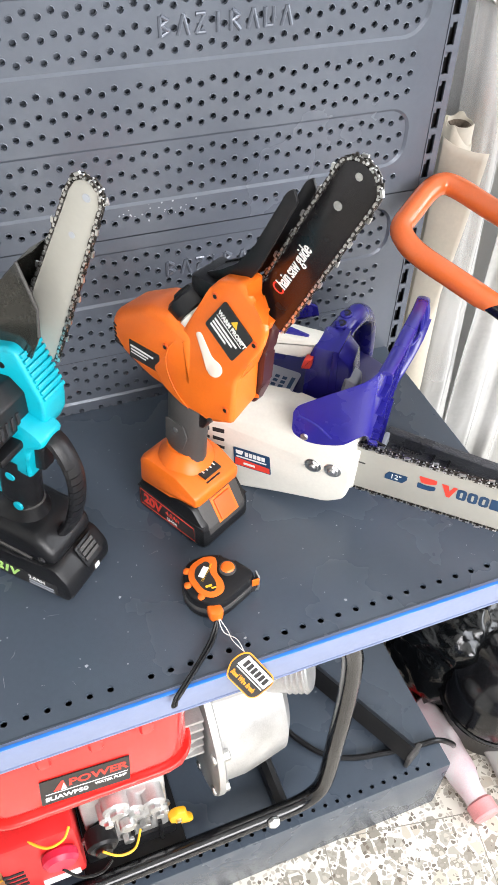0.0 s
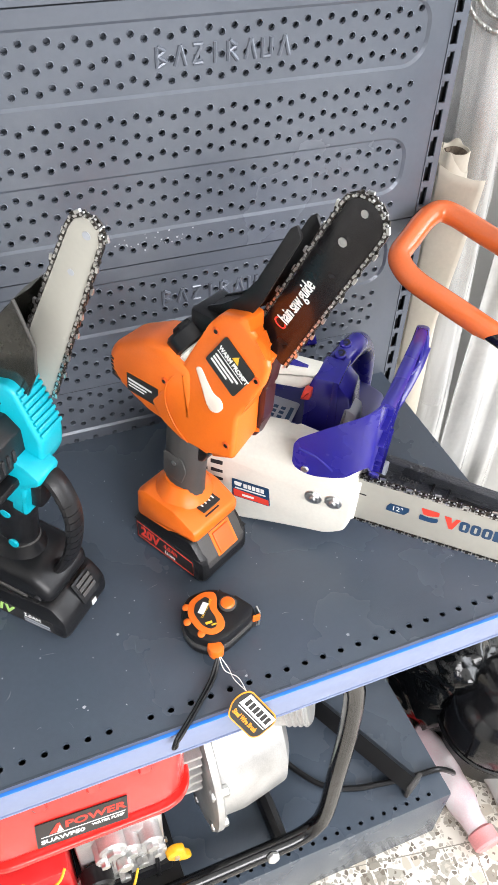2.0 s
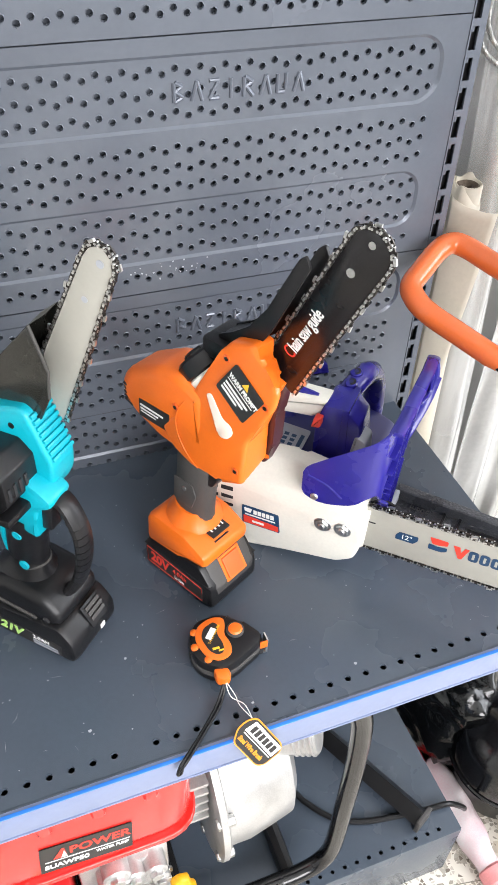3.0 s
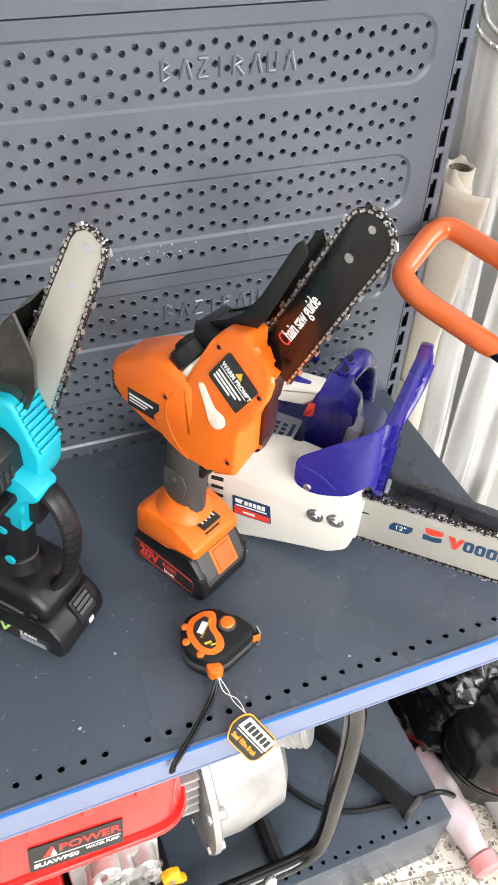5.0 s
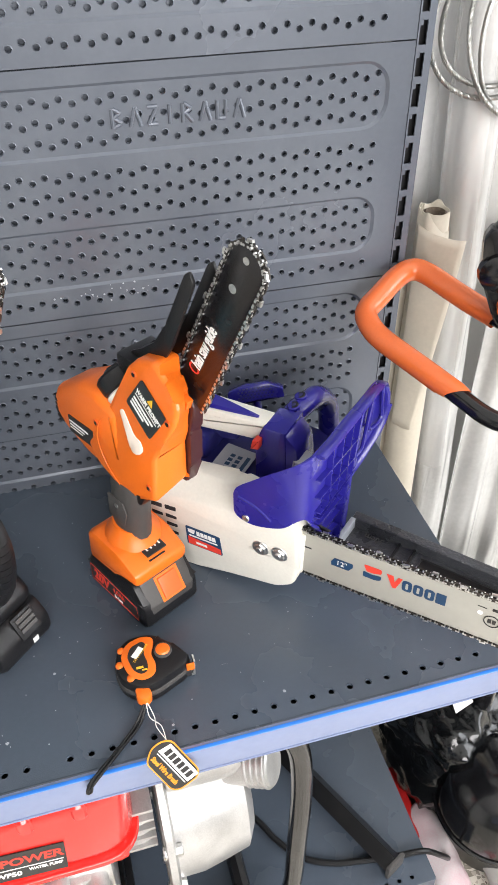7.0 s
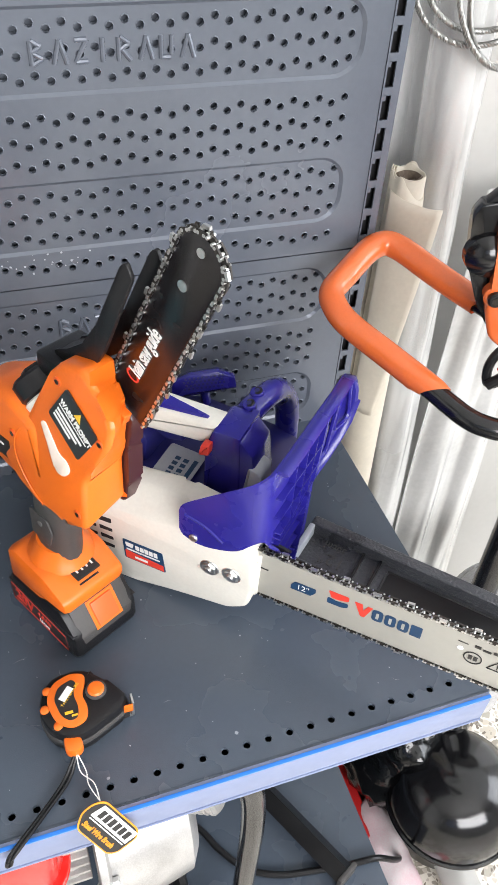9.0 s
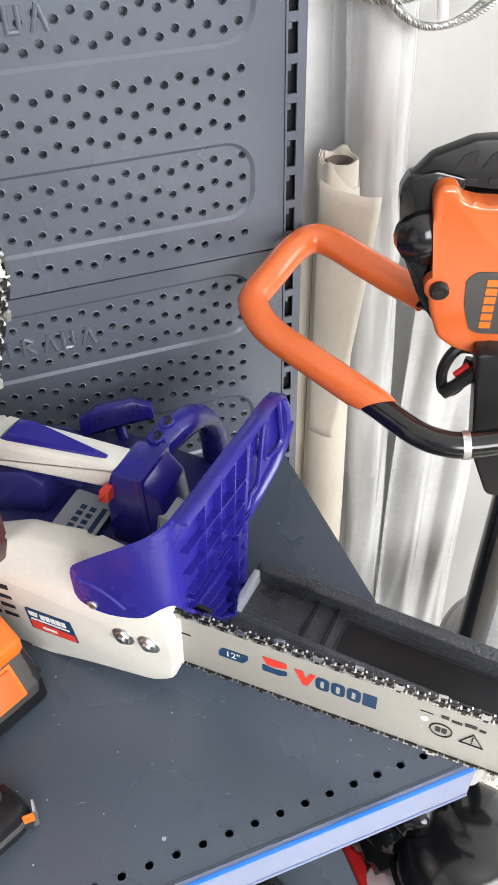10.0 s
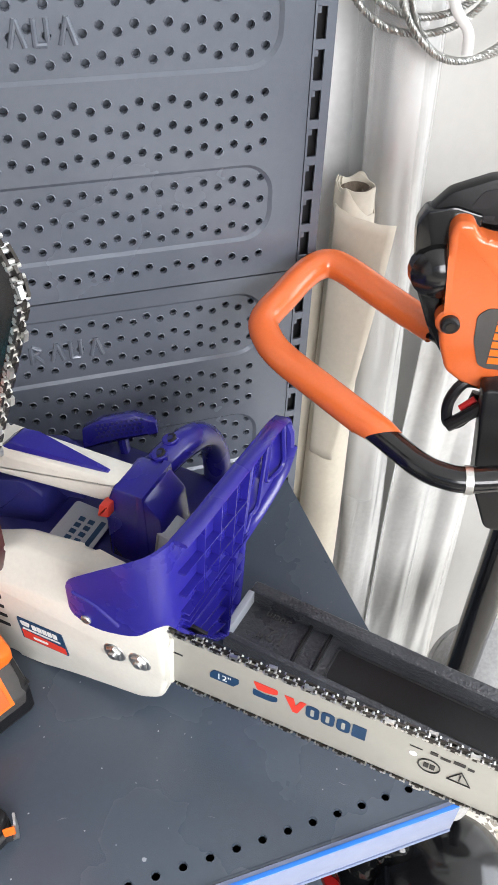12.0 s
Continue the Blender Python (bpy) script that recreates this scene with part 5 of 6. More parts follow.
for s in (-1, 1):
    bm = bm_tube([inv @ Vector(p) for p in smooth_path([(0.0905, -0.4000, ZS + 0.022), (0.0935 + 0.0025 * s, -0.418, ZS + 0.016), (0.0985 - 0.0025 * s, -0.434, ZS + 0.020), (0.1030, -0.4530, ZS + 0.0215)], 6)], 0.0006, 6)
    part("string", bm, LABEL_WHITE, tag)

# bar cover lying behind the bar
sc = thing("bar_cover", pose(0.4005, -0.2175, ZS, 0, 0, -47.8), "grained black plastic bar cover lying behind the saw's bar", "bar cover")
part("floor_plate", bm_plate([(0.0, -0.034), (0.36, -0.030), (0.385, -0.012), (0.385, 0.018), (0.36, 0.034), (0.0, 0.034)], 0.001, 0.012, 0.006, 0.002), BLACK_GRAIN, sc)
part("long_rim", bm_box(-0.003, 0.375, 0.0195, 0.0345, 0.001, 0.0295, 0.004, 3), BLACK_GRAIN, sc)
part("end_rim", bm_box(-0.004, 0.003, -0.034, 0.020, 0.001, 0.0285, 0.0015), LABEL_GREY, sc, "worn pale end edge")
part("near_rim", bm_box(-0.003, 0.365, -0.038, -0.031, 0.001, 0.022, 0.003), BLACK_GRAIN, sc)
for x in (0.068, 0.090):
    part("cross_ridge", bm_box(x, x + 0.004, -0.031, 0.020, 0.011, 0.0165, 0.0012), BLACK, sc)
part("inset_panel", bm_tube([(0.104, -0.028, 0.0125), (0.335, -0.026, 0.0125), (0.335, 0.012, 0.0125), (0.104, 0.012, 0.0125)], 0.0016, 6, closed=True), BLACK, sc)
part("inset_floor", bm_plate([(0.106, -0.027), (0.333, -0.025), (0.333, 0.011), (0.106, 0.011)], 0.0118, 0.0128, 0.006), BLACK, sc)
turned = Matrix.Rotation(radians(180), 4, "Z")
lettering("size_inches", '12"', 0.024, Matrix.Translation((0.056, -0.008, 0.0125)) @ turned, GREY_RUBBER, sc, depth=0.0006)
lettering("size_metric", "30cm", 0.0130, Matrix.Translation((0.050, 0.012, 0.0125)) @ turned, GREY_RUBBER, sc, depth=0.0005)

# end tab of the shelf bracket
tab = part("bracket_tab", bm_prism([(0.0, 0.0), (0.022, -0.002), (0.022, -0.050), (0.016, -0.058), (0.010, -0.056), (0.0, -0.030)], -0.0008, 0.0008, 0.004), GREY_BAG, shelf, "grey plastic end tab")
tab.matrix_local = Matrix.Translation((XR - 0.001, FRONT + 0.004, -0.004))

# ---- the water pump on the base shelf ----
B = 0.12
pump = thing("water_pump", Matrix.Translation((0, 0, B)), "petrol water pump with a red tank and cast aluminium housing", "water pump")
tank = part("fuel_tank", bm_plate([(-0.245, -0.415), (0.052, -0.415), (0.052, -0.190), (-0.245, -0.190)], 0.325, 0.490, 0.055, 0.026, 8, 5), RED_PAINT, pump, "glossy red fuel tank")
part("tank_seam", bm_plate([(-0.250, -0.4205), (0.058, -0.4205), (0.058, -0.185), (-0.250, -0.185)], 0.318, 0.330, 0.058, 0.004, 8, 3), RED_PAINT, tank)
part("tank_skirt", bm_box(-0.235, 0.040, -0.408, -0.195, 0.285, 0.322, 0.015), RED_PAINT, tank)
for x in (-0.150, -0.085, -0.020):
    part("tank_dent", bm_box(x, x + 0.020, -0.4185, -0.395, 0.452, 0.486, 0.008, 3), RED_PAINT, tank)
tl = face_frame((-0.153, -0.4160, 0.421), (1, 0.0, -0.09), (0.0, 0.02, 1))
lab = part("tank_label", bm_plate([(0, -0.066), (0.118, -0.066), (0.116, 0.0), (0, 0.0)], 0, 0.0010, 0.002), LABEL_BLACK, tank, "black label with red and white print", at=tl)
part("rule", bar_print([(0.006, 0.114, -0.0395, -0.0375)], 0.0010, 0.0014), LABEL_WHITE, lab)
part("maker_delta", bm_plate([(0.016, -0.034), (0.034, -0.034), (0.030, -0.010), (0.027, -0.010)], 0.0010, 0.0014, 0.001), LABEL_RED, lab)
part("delta_core", bm_plate([(0.026, -0.034), (0.034, -0.034), (0.030, -0.016)], 0.0014, 0.0018), LABEL_WHITE, lab)
lettering("maker_word", "POWER", 0.0255, Matrix.Translation((0.036, -0.0215, 0.0012)), LABEL_RED, lab, depth=0.0002, squeeze=0.88, bold=0.0008)
lettering("model", "SUAWP50", 0.0150, Matrix.Translation((0.005, -0.0525, 0.0012)), LABEL_WHITE, lab, depth=0.0002, squeeze=0.85, bold=0.0006)
lettering("kind_words", "WATER PUMP", 0.0095, Matrix.Translation((0.070, -0.0475, 0.0012)), LABEL_WHITE, lab, depth=0.0002, squeeze=0.72, bold=0.0004)
part("crankcase", bm_box(-0.120, 0.010, -0.395, -0.220, 0.060, 0.270, 0.010), ALU, pump)
part("valve_cover", bm_box(-0.090, -0.020, -0.405, -0.390, 0.170, 0.255, 0.006), ALU, pump)
part("cylinder_foot", bm_box(-0.130, 0.018, -0.400, -0.220, 0.030, 0.066, 0.006), BLACK, pump)
for x in (-0.100, -0.055, -0.010):
    part("foot_rib", bm_box(x, x + 0.006, -0.404, -0.392, 0.030, 0.100, 0.002), BLACK, pump)
carb = part("carburettor", bm_box(-0.075, -0.042, -0.425, -0.396, 0.195, 0.250, 0.006), ALU, pump)
part("throttle_cap", bm_cyl((-0.0585, -0.4245, 0.228), (-0.0585, -0.440, 0.228), 0.012, 16, 0.002), STEEL, carb)
part("spark_coil", bm_cyl((-0.100, -0.398, 0.160), (-0.100, -0.430, 0.160), 0.024, 18, 0.004), BLACK, pump)
part("coil_core", bm_cyl((-0.100, -0.428, 0.160), (-0.100, -0.438, 0.160), 0.013, 16, 0.002), STEEL_DARK, pump)
for x, z in ((-0.030, 0.120), (0.000, 0.150), (-0.060, 0.088), (-0.118, 0.120)):
    n_ = part("flange_bolt", bm_cyl((x, -0.393, z), (x, -0.409, z), 0.0095, 6, 0.0015), STEEL, pump)
    part("bolt_washer", bm_cyl((x, -0.392, z), (x, -0.397, z), 0.013, 16), STEEL, n_)
part("wire", bm_tube(smooth_path([(-0.195, -0.418, 0.262), (-0.172, -0.436, 0.262), (-0.148, -0.436, 0.268), (-0.136, -0.424, 0.276)], 6), 0.0020, 8), LABEL_YELLOW, pump, "yellow lead")
part("wire", bm_tube(smooth_path([(-0.102, -0.438, 0.176), (-0.080, -0.446, 0.158), (-0.056, -0.444, 0.158), (-0.042, -0.430, 0.184)], 6), 0.0020, 8), LABEL_YELLOW, pump, "yellow lead")
part("wire", bm_tube(smooth_path([(-0.160, -0.446, 0.190), (-0.140, -0.452, 0.150), (-0.112, -0.450, 0.130), (-0.092, -0.444, 0.146)], 6), 0.0022, 8), BLACK, pump, "black lead")
for x, z, w in ((-0.070, 0.262, 0.020), (-0.046, 0.240, 0.016), (-0.016, 0.236, 0.018), (-0.010, 0.205, 0.014), (-0.084, 0.236, 0.013)):
    boss = part("casting_boss", bm_cyl((x, -0.392, z), (x, -0.424, z), w, 14, 0.003), ALU, pump)
    part("boss_bolt", bm_cyl((x, -0.422, z), (x, -0.431, z), w * 0.55, 6, 0.001), STEEL, boss)
part("air_box", bm_box(-0.245, -0.130, -0.425, -0.250, 0.085, 0.265, 0.010), RED_PLASTIC, pump, "red engine switch housing")
part("switch_knob", bm_cyl((-0.160, -0.424, 0.205), (-0.160, -0.446, 0.205), 0.026, 22, 0.006), mat("crimson_knob", (0.55, 0.02, 0.06), 0.35), pump, "round crimson switch")
part("box_sticker", bm_box(-0.196, -0.140, -0.4275, -0.4248, 0.095, 0.112), LABEL_WHITE, pump)
for k in range(4):
    part("cooling_slot", bm_box(-0.244, -0.214, -0.4268, -0.420, 0.175 - 0.016 * k, 0.182 - 0.016 * k, 0.001), DARK, pump)
choke = part("choke_lever", bm_prism([(0.004, 0.142), (0.018, 0.152), (0.034, 0.144), (0.036, 0.120), (0.046, 0.104), (0.034, 0.098), (0.020, 0.112), (0.006, 0.122)], -0.418, -0.404, 0.005, 0.004), YELLOW, pump, "yellow fuel lever")
part("lever_pin", bm_cyl((0.020, -0.417, 0.130), (0.020, -0.422, 0.130), 0.004, 12), STEEL, choke)
part("intake_arm", bm_box(0.004, 0.070, -0.370, -0.300, 0.215, 0.300, 0.012), ALU, pump)
for k in range(5):
    part("cooling_fin", bm_box(0.012, 0.078, -0.376, -0.260, 0.236 + 0.026 * k, 0.243 + 0.026 * k, 0.002), ALU, pump)
# pump casing: flange ring and domed volute
part("casing_flange", bm_lathe([(0.150, 0.0), (0.158, 0.003), (0.158, 0.013), (0.150, 0.017), (0.120, 0.017)], 40, Matrix.Translation((0.085, -0.262, 0.195)) @ Matrix.Rotation(radians(90), 4, "Y")), ALU, pump)
part("volute", bm_lathe([(0.140, 0.0), (0.140, 0.040), (0.132, 0.080), (0.124, 0.115), (0.100, 0.128), (0.030, 0.132)], 40, Matrix.Translation((0.100, -0.262, 0.195)) @ Matrix.Rotation(radians(90), 4, "Y")), ALU, pump, "cast aluminium pump casing")
for k in range(8):
    a = radians(22 + 45 * k)
    part("casing_bolt", bm_cyl((0.082, -0.262 + 0.147 * math.cos(a), 0.195 + 0.147 * math.sin(a)), (0.111, -0.262 + 0.147 * math.cos(a), 0.195 + 0.147 * math.sin(a)), 0.009, 6, 0.002), STEEL, pump)
part("casing_top", bm_box(0.100, 0.215, -0.345, -0.190, 0.310, 0.352, 0.012), ALU, pump)
part("outlet", bm_cyl((0.200, -0.310, 0.300), (0.262, -0.345, 0.322), 0.034, 28, 0.003), ALU, pump, "threaded outlet")
for k in range(4):
    s = k / 4
    o = part("outlet_thread", bm_cyl((0.232 + 0.030 * s, -0.328 - 0.017 * s, 0.3115 + 0.0105 * s), (0.2355 + 0.030 * s, -0.330 - 0.017 * s, 0.3128 + 0.0105 * s), 0.0365, 28, 0.001), ALU, pump)
tube = smooth_path([(0.250, -0.433, 0.560), (0.266, -0.433, 0.500), (0.272, -0.433, 0.400), (0.271, -0.433, 0.250), (0.268, -0.433, 0.110), (0.252, -0.434, 0.062), (0.215, -0.435, 0.043), (0.150, -0.435, 0.041), (-0.05, -0.436, 0.041), (-0.25, -0.436, 0.041), (-0.300, -0.436, 0.060), (-0.310, -0.436, 0.20), (-0.310, -0.436, 0.53), (-0.28, -0.436, 0.575)], 6)
fr = part("frame_tube", bm_tube(tube, 0.0145, 14), BLACK_GLOSS, pump, "black steel carrying frame")
part("frame_bolt", bm_cyl((0.172, -0.446, 0.048), (0.172, -0.4545, 0.051), 0.011, 6, 0.002), STEEL, fr)
part("frame_tube", bm_tube([(p[0], p[1] + 0.30, p[2]) for p in tube], 0.0145, 12), BLACK_GLOSS, pump)
for x in (-0.22, 0.20):
    part("frame_cross", bm_tube([(x, -0.435, 0.020), (x, -0.135, 0.020)], 0.020, 8, flat=0.7), BLACK, pump)
part("engine_mount", bm_box(-0.14, 0.03, -0.430, -0.160, 0.0, 0.032, 0.004), BLACK, pump)
barm = thing("support_bar", Matrix.Translation((0, 0, B)), "black flat steel bar lying on the base shelf", "bar")
part("channel", bm_tube([(0.455, -0.418, 0.020), (0.345, -0.190, 0.020), (0.320, -0.120, 0.020)], 0.026, 4, flat=0.72, up=(0, 0, 1)), BLACK, barm)
part("end_cap", bm_box(-0.020, 0.020, -0.004, 0.004, -0.018, 0.018, 0.002), GREY_RUBBER, barm, at=Matrix.Translation((0.457, -0.4215, 0.020)) @ Matrix.Rotation(radians(26), 4, "Z"))
cable = thing("power_cable", Matrix.Translation((0, 0, B)), "thin black cable running off the base shelf to the floor", "cable")
part("cord", bm_tube(smooth_path([(0.20, -0.20, 0.006), (0.255, -0.275, 0.006), (0.278, -0.318, 0.006), (0.312, -0.360, 0.006), (0.360, -0.384, 0.006), (0.410, -0.394, 0.0055), (0.470, -0.404, 0.007), (0.518, -0.409, 0.008), (0.560, -0.408, -0.04), (0.60, -0.385, -0.13), (0.612, -0.362, -0.172), (0.600, -0.335, -0.174), (0.66, -0.25, -0.174)], 8), 0.0052, 10), BLACK, cable)
can = thing("cardboard_box", pose(-0.285, -0.385, B), "small brown cardboard box beside the pump", "box")
part("carton", bm_box(-0.03, 0.035, -0.04, 0.04, 0.0, 0.06, 0.002), mat("brown_card", (0.42, 0.22, 0.09), 0.7), can)
part("flap", bm_box(-0.03, 0.035, -0.001, 0.001, 0.060, 0.0612), LABEL_YELLOW, can)
dark = thing("tool_case", pose(-0.262, -0.322, ZS, 0, 0, -12), "black moulded plastic tool case, mostly out of view", "case")
part("case_body", bm_box(-0.075, 0.040, -0.065, 0.065, 0.0, 0.055, 0.012, 3), BLACK, dark)
part("case_latch", bm_box(0.038, 0.043, -0.012, 0.012, 0.018, 0.040, 0.002), GREY_RUBBER, dark)

# ---- beside the bay: earth auger, rolls, sheets, coil, bags ----
K = pose(0.60, -0.19, 1.02, 0, 0, -25)
aug = thing("earth_auger", K, "petrol earth auger with an orange engine cover and padded loop handle", "auger")
cov = part("engine_cover", bm_prism([(-0.0206, 0.127), (-0.016, 0.1350), (-0.003, 0.1355), (0.003, 0.124), (0.0165, 0.120), (0.120, 0.118), (0.128, 0.100), (0.128, -0.010), (0.110, -0.036), (0.053, -0.034), (0.015, -0.021), (-0.001, -0.009), (-0.0115, 0.020), (-0.0125, 0.050), (-0.0185, 0.100)], -0.006, 0.060, 0.006, 0.005, 3), ORANGE_RUBBER, aug, "orange plastic engine cover")
part("badge", bm_prism([(0.016, 0.052), (0.024, 0.060), (0.085, 0.060), (0.085, -0.002), (0.034, -0.002), (0.026, 0.002), (0.018, 0.026)], -0.0072, -0.0055, 0.004), GREY_RUBBER, cov, "grey oval badge")
for k in range(6):
    part("badge_stroke", bm_prism([(0.034, 0.004 + 0.0085 * k), (0.044, 0.004 + 0.0085 * k), (0.044, 0.0105 + 0.0085 * k), (0.034, 0.0105 + 0.0085 * k)], -0.0077, -0.0070), ORANGE, cov)
part("cover_bolt", bm_cyl((-0.006, -0.004, 0.042), (-0.006, -0.0125, 0.042), 0.0085, 18, 0.002), BLACK, cov)
part("bolt_socket", bm_cyl((-0.006, -0.0120, 0.042), (-0.006, -0.0132, 0.042), 0.0042, 6), STEEL_DARK, cov)
part("bolt_boss", bm_cyl((-0.006, 0.010, 0.042), (-0.006, -0.0062, 0.042), 0.0125, 20, 0.002), ORANGE_RUBBER, cov)
part("side_housing", bm_prism([(-0.046, 0.122), (-0.040, 0.134), (-0.018, 0.140), (0.006, 0.134), (0.006, -0.014), (-0.004, -0.002), (-0.021, 0.024), (-0.040, 0.069), (-0.0455, 0.108)], 0.012, 0.034, 0.003, 0.002), BLACK_GLOSS, aug, "glossy black starter housing")
part("housing_bulge", bm_lathe([(0.026, 0.0), (0.024, 0.010), (0.014, 0.018), (0.004, 0.021)], 18, Matrix.Translation((-0.022, 0.016, 0.082)) @ Matrix.Rotation(radians(90), 4, "X")), BLACK_GLOSS, aug)
top = part("top_shroud", bm_prism([(-0.0455, 0.1235), (-0.0235, 0.1500), (0.009, 0.1640), (0.120, 0.172), (0.126, 0.112), (0.004, 0.116), (-0.012, 0.126)], 0.016, 0.034, 0.004, 0.003), BLACK, aug, "dark grey slotted top shroud")
for k in range(5):
    part("shroud_slot", bm_prism([(-0.006 + 0.022 * k, 0.1385 + 0.001 * k), (0.010 + 0.022 * k, 0.1395 + 0.001 * k), (0.014 + 0.022 * k, 0.1570 + 0.001 * k), (0.002 + 0.022 * k, 0.1530 + 0.001 * k)], 0.0150, 0.024, 0.003), DARK, top)
    part("small_slot", bm_box(0.004 + 0.020 * k, 0.015 + 0.020 * k, 0.0150, 0.024, 0.1285, 0.1335, 0.001), DARK, top)
bpy.context.view_layer.update()
ki = aug.matrix_world.inverted()
loop = [(0.64, -0.179, 1.01), (0.62, -0.134, 1.014), (0.603, -0.106, 1.02), (0.586, -0.076, 1.027), (0.566, -0.037, 1.035), (0.55, -0.023, 1.037), (0.527, -0.027, 1.032), (0.495, -0.046, 1.02), (0.469, -0.064, 1.01), (0.464, -0.084, 1.003), (0.471, -0.112, 0.995), (0.497, -0.162, 0.984), (0.525, -0.214, 0.972), (0.537, -0.237, 0.966), (0.547, -0.256, 0.962), (0.561, -0.271, 0.959), (0.584, -0.285, 0.959), (0.644, -0.305, 0.967), (0.754, -0.335, 0.979)]
lp = [ki @ Vector(p) for p in smooth_path(loop, 6)]
hand = part("loop_handle", bm_tube(lp, 0.0120, 14), BLACK_GLOSS, aug, "black steel loop handle")
bm = bm_tube([lp[5]] + lp[5:74], [0.0128] + [0.0142] + [0.0152] * 66 + [0.0142, 0.0128], 18)
bm.verts.ensure_lookup_table()
lie = (ki.to_3x3() @ Vector((0.76, 0.19, 0.60))).normalized()
for rings, mid, way in (((0, 1), lp[5], lp[5] - lp[6]), ((67, 68, 69), lp[73], lp[73] - lp[72])):  # both ends are cut on the slant
    for r in rings:
        for v in list(bm.verts)[r * 18:r * 18 + 18]:
            v.co += way.normalized() * (0.9 * (v.co - mid).dot(lie))
part("padded_grip", bm, ORANGE_RUBBER, hand, "glossy orange grip sleeve")
part("weld_collar", bm_tube(lp[-14:-12], 0.0130, 16), STEEL, hand)
part("gear_bracket", bm_prism([(0.032, -0.010), (0.052, -0.010), (0.160, -0.016), (0.180, -0.200), (0.070, -0.185), (0.046, -0.125)], -0.030, -0.006, 0.006, 0.003), BLACK, aug, "black gearbox bracket")
part("bracket_outline", bm_tube([(0.070, -0.0305, -0.060), (0.150, -0.0305, -0.060), (0.150, -0.0305, -0.150), (0.078, -0.0305, -0.150)], 0.0016, 6, closed=True), LABEL_WHITE, aug)
part("drive_shaft", bm_cyl((0.115, 0.02, -0.03), (0.115, 0.02, -1.076), 0.020, 18, 0.003), BLACK_GLOSS, aug)
part("cable_loop", bm_tube(smooth_path([(0.046, 0.006, -0.030), (0.022, 0.0, -0.024), (0.010, -0.004, -0.045), (0.014, -0.004, -0.070), (0.028, -0.002, -0.066), (0.036, 0.004, -0.038)], 6), 0.0055, 10), BLACK, aug)
part("cable_sleeve", bm_tube([(0.012, -0.012, -0.068), (0.056, -0.012, -0.026)], 0.0062, 10), BLACK, aug)
part("red_lead", bm_tube([(0.022, -0.004, -0.052), (0.034, -0.003, -0.040)], 0.0035, 8), RED_PLASTIC, aug)
part("thin_cable", bm_tube(smooth_path([(0.036, -0.006, -0.050), (0.060, -0.008, -0.054), (0.110, -0.012, -0.066)], 5), 0.0016, 8), BLACK, aug)


def wrinkled(bm, amount, scale, seed=0.0):
    for v in bm.verts:
        v.co += noise.noise_vector(v.co * scale + Vector((seed, seed, 0))) * amount
    return bm


rl = thing("paper_roll", Matrix.Translation((0.622, 0.060, FLOOR)), "beige paper-like roll standing on end with a frayed top", "roll")
bm = bmesh.new()
n_a, n_h = 40, 26
spiral = []
for k in range(n_a * 2 + 1):                       # two turns of a loose spiral
    a = 2 * math.pi * k / n_a + 2.2
    r = 0.0315 - 0.006 * k / (n_a * 2)
    spiral.append((r * math.cos(a), r * math.sin(a)))
grid = []
for h in range(n_h + 1):
    z = 1.140 * h / n_h
    row = []
    for k, (x, y) in enumerate(spiral):
        zz = z
        if h == n_h:
            zz += 0.010 * noise.noise(Vector((x * 60, y * 60, 1.0))) - 0.03 * max(0, math.cos(math.atan2(y, x) - 5.4)) * (k < n_a)
        tp = 1.0 - 0.22 * max(0, h / n_h - 0.55) / 0.45
        row.append(bm.verts.new((tp * x * (1.0 + 0.06 * noise.noise(Vector((x * 9, z * 3, 0)))) - 0.004 * (1 - tp) / 0.22, tp * y, zz)))
    grid.append(row)
for a, b in zip(grid, grid[1:]):
    for k in range(len(spiral) - 1):
        bm.faces.new((a[k], a[k + 1], b[k + 1], b[k]))
sheet = part("rolled_sheet", bm, PAPER, rl)
md = sheet.modifiers.new("thickness", "SOLIDIFY")
md.thickness = 0.0012
part("frayed_core", bm_lathe([(0.0185, 0.0), (0.0185, 1.134), (0.014, 1.137), (0.010, 1.128), (0.007, 1.134), (0.003, 1.120)], 20, Matrix.Translation((-0.004, 0, 0))), PAPER_WORN, rl)
bm = bmesh.new()                                   # outer turn that has come loose and curls away
rows = []
for j in range(25):
    v = j / 24
    z = 1.125 - 0.36 * v
    row = []
    for i in range(13):
        u = i / 12
        wide = 0.062 * (1 - 0.85 * v ** 1.3)
        ang = math.pi * 1.08 + 1.5 * u * (1 - 0.3 * v)
        r_ = 0.029 + 0.013 * u * u
        row.append(bm.verts.new((-0.004 + r_ * math.cos(ang) + wide * 0.45 * u * u, r_ * math.sin(ang) * 0.9, z - 0.022 * u * (1 - v) + 0.003 * noise.noise(Vector((u * 3, v * 5, 2))))))
    rows.append(row)
for r0, r1 in zip(rows, rows[1:]):
    for i in range(12):
        bm.faces.new((r0[i], r0[i + 1], r1[i + 1], r1[i]))
fold = part("loose_flap", bm, PAPER, rl)
md = fold.modifiers.new("thickness", "SOLIDIFY")
md.thickness = 0.0010
back = thing("paper_sheet", Matrix.Translation((0.572, 0.085, FLOOR)), "beige board leaning behind the rolls", "board")
part("board", wrinkled(bm_box(-0.018, 0.030, -0.004, 0.004, 0.0, 1.02, 0.002), 0.003, 6.0), PAPER, back)

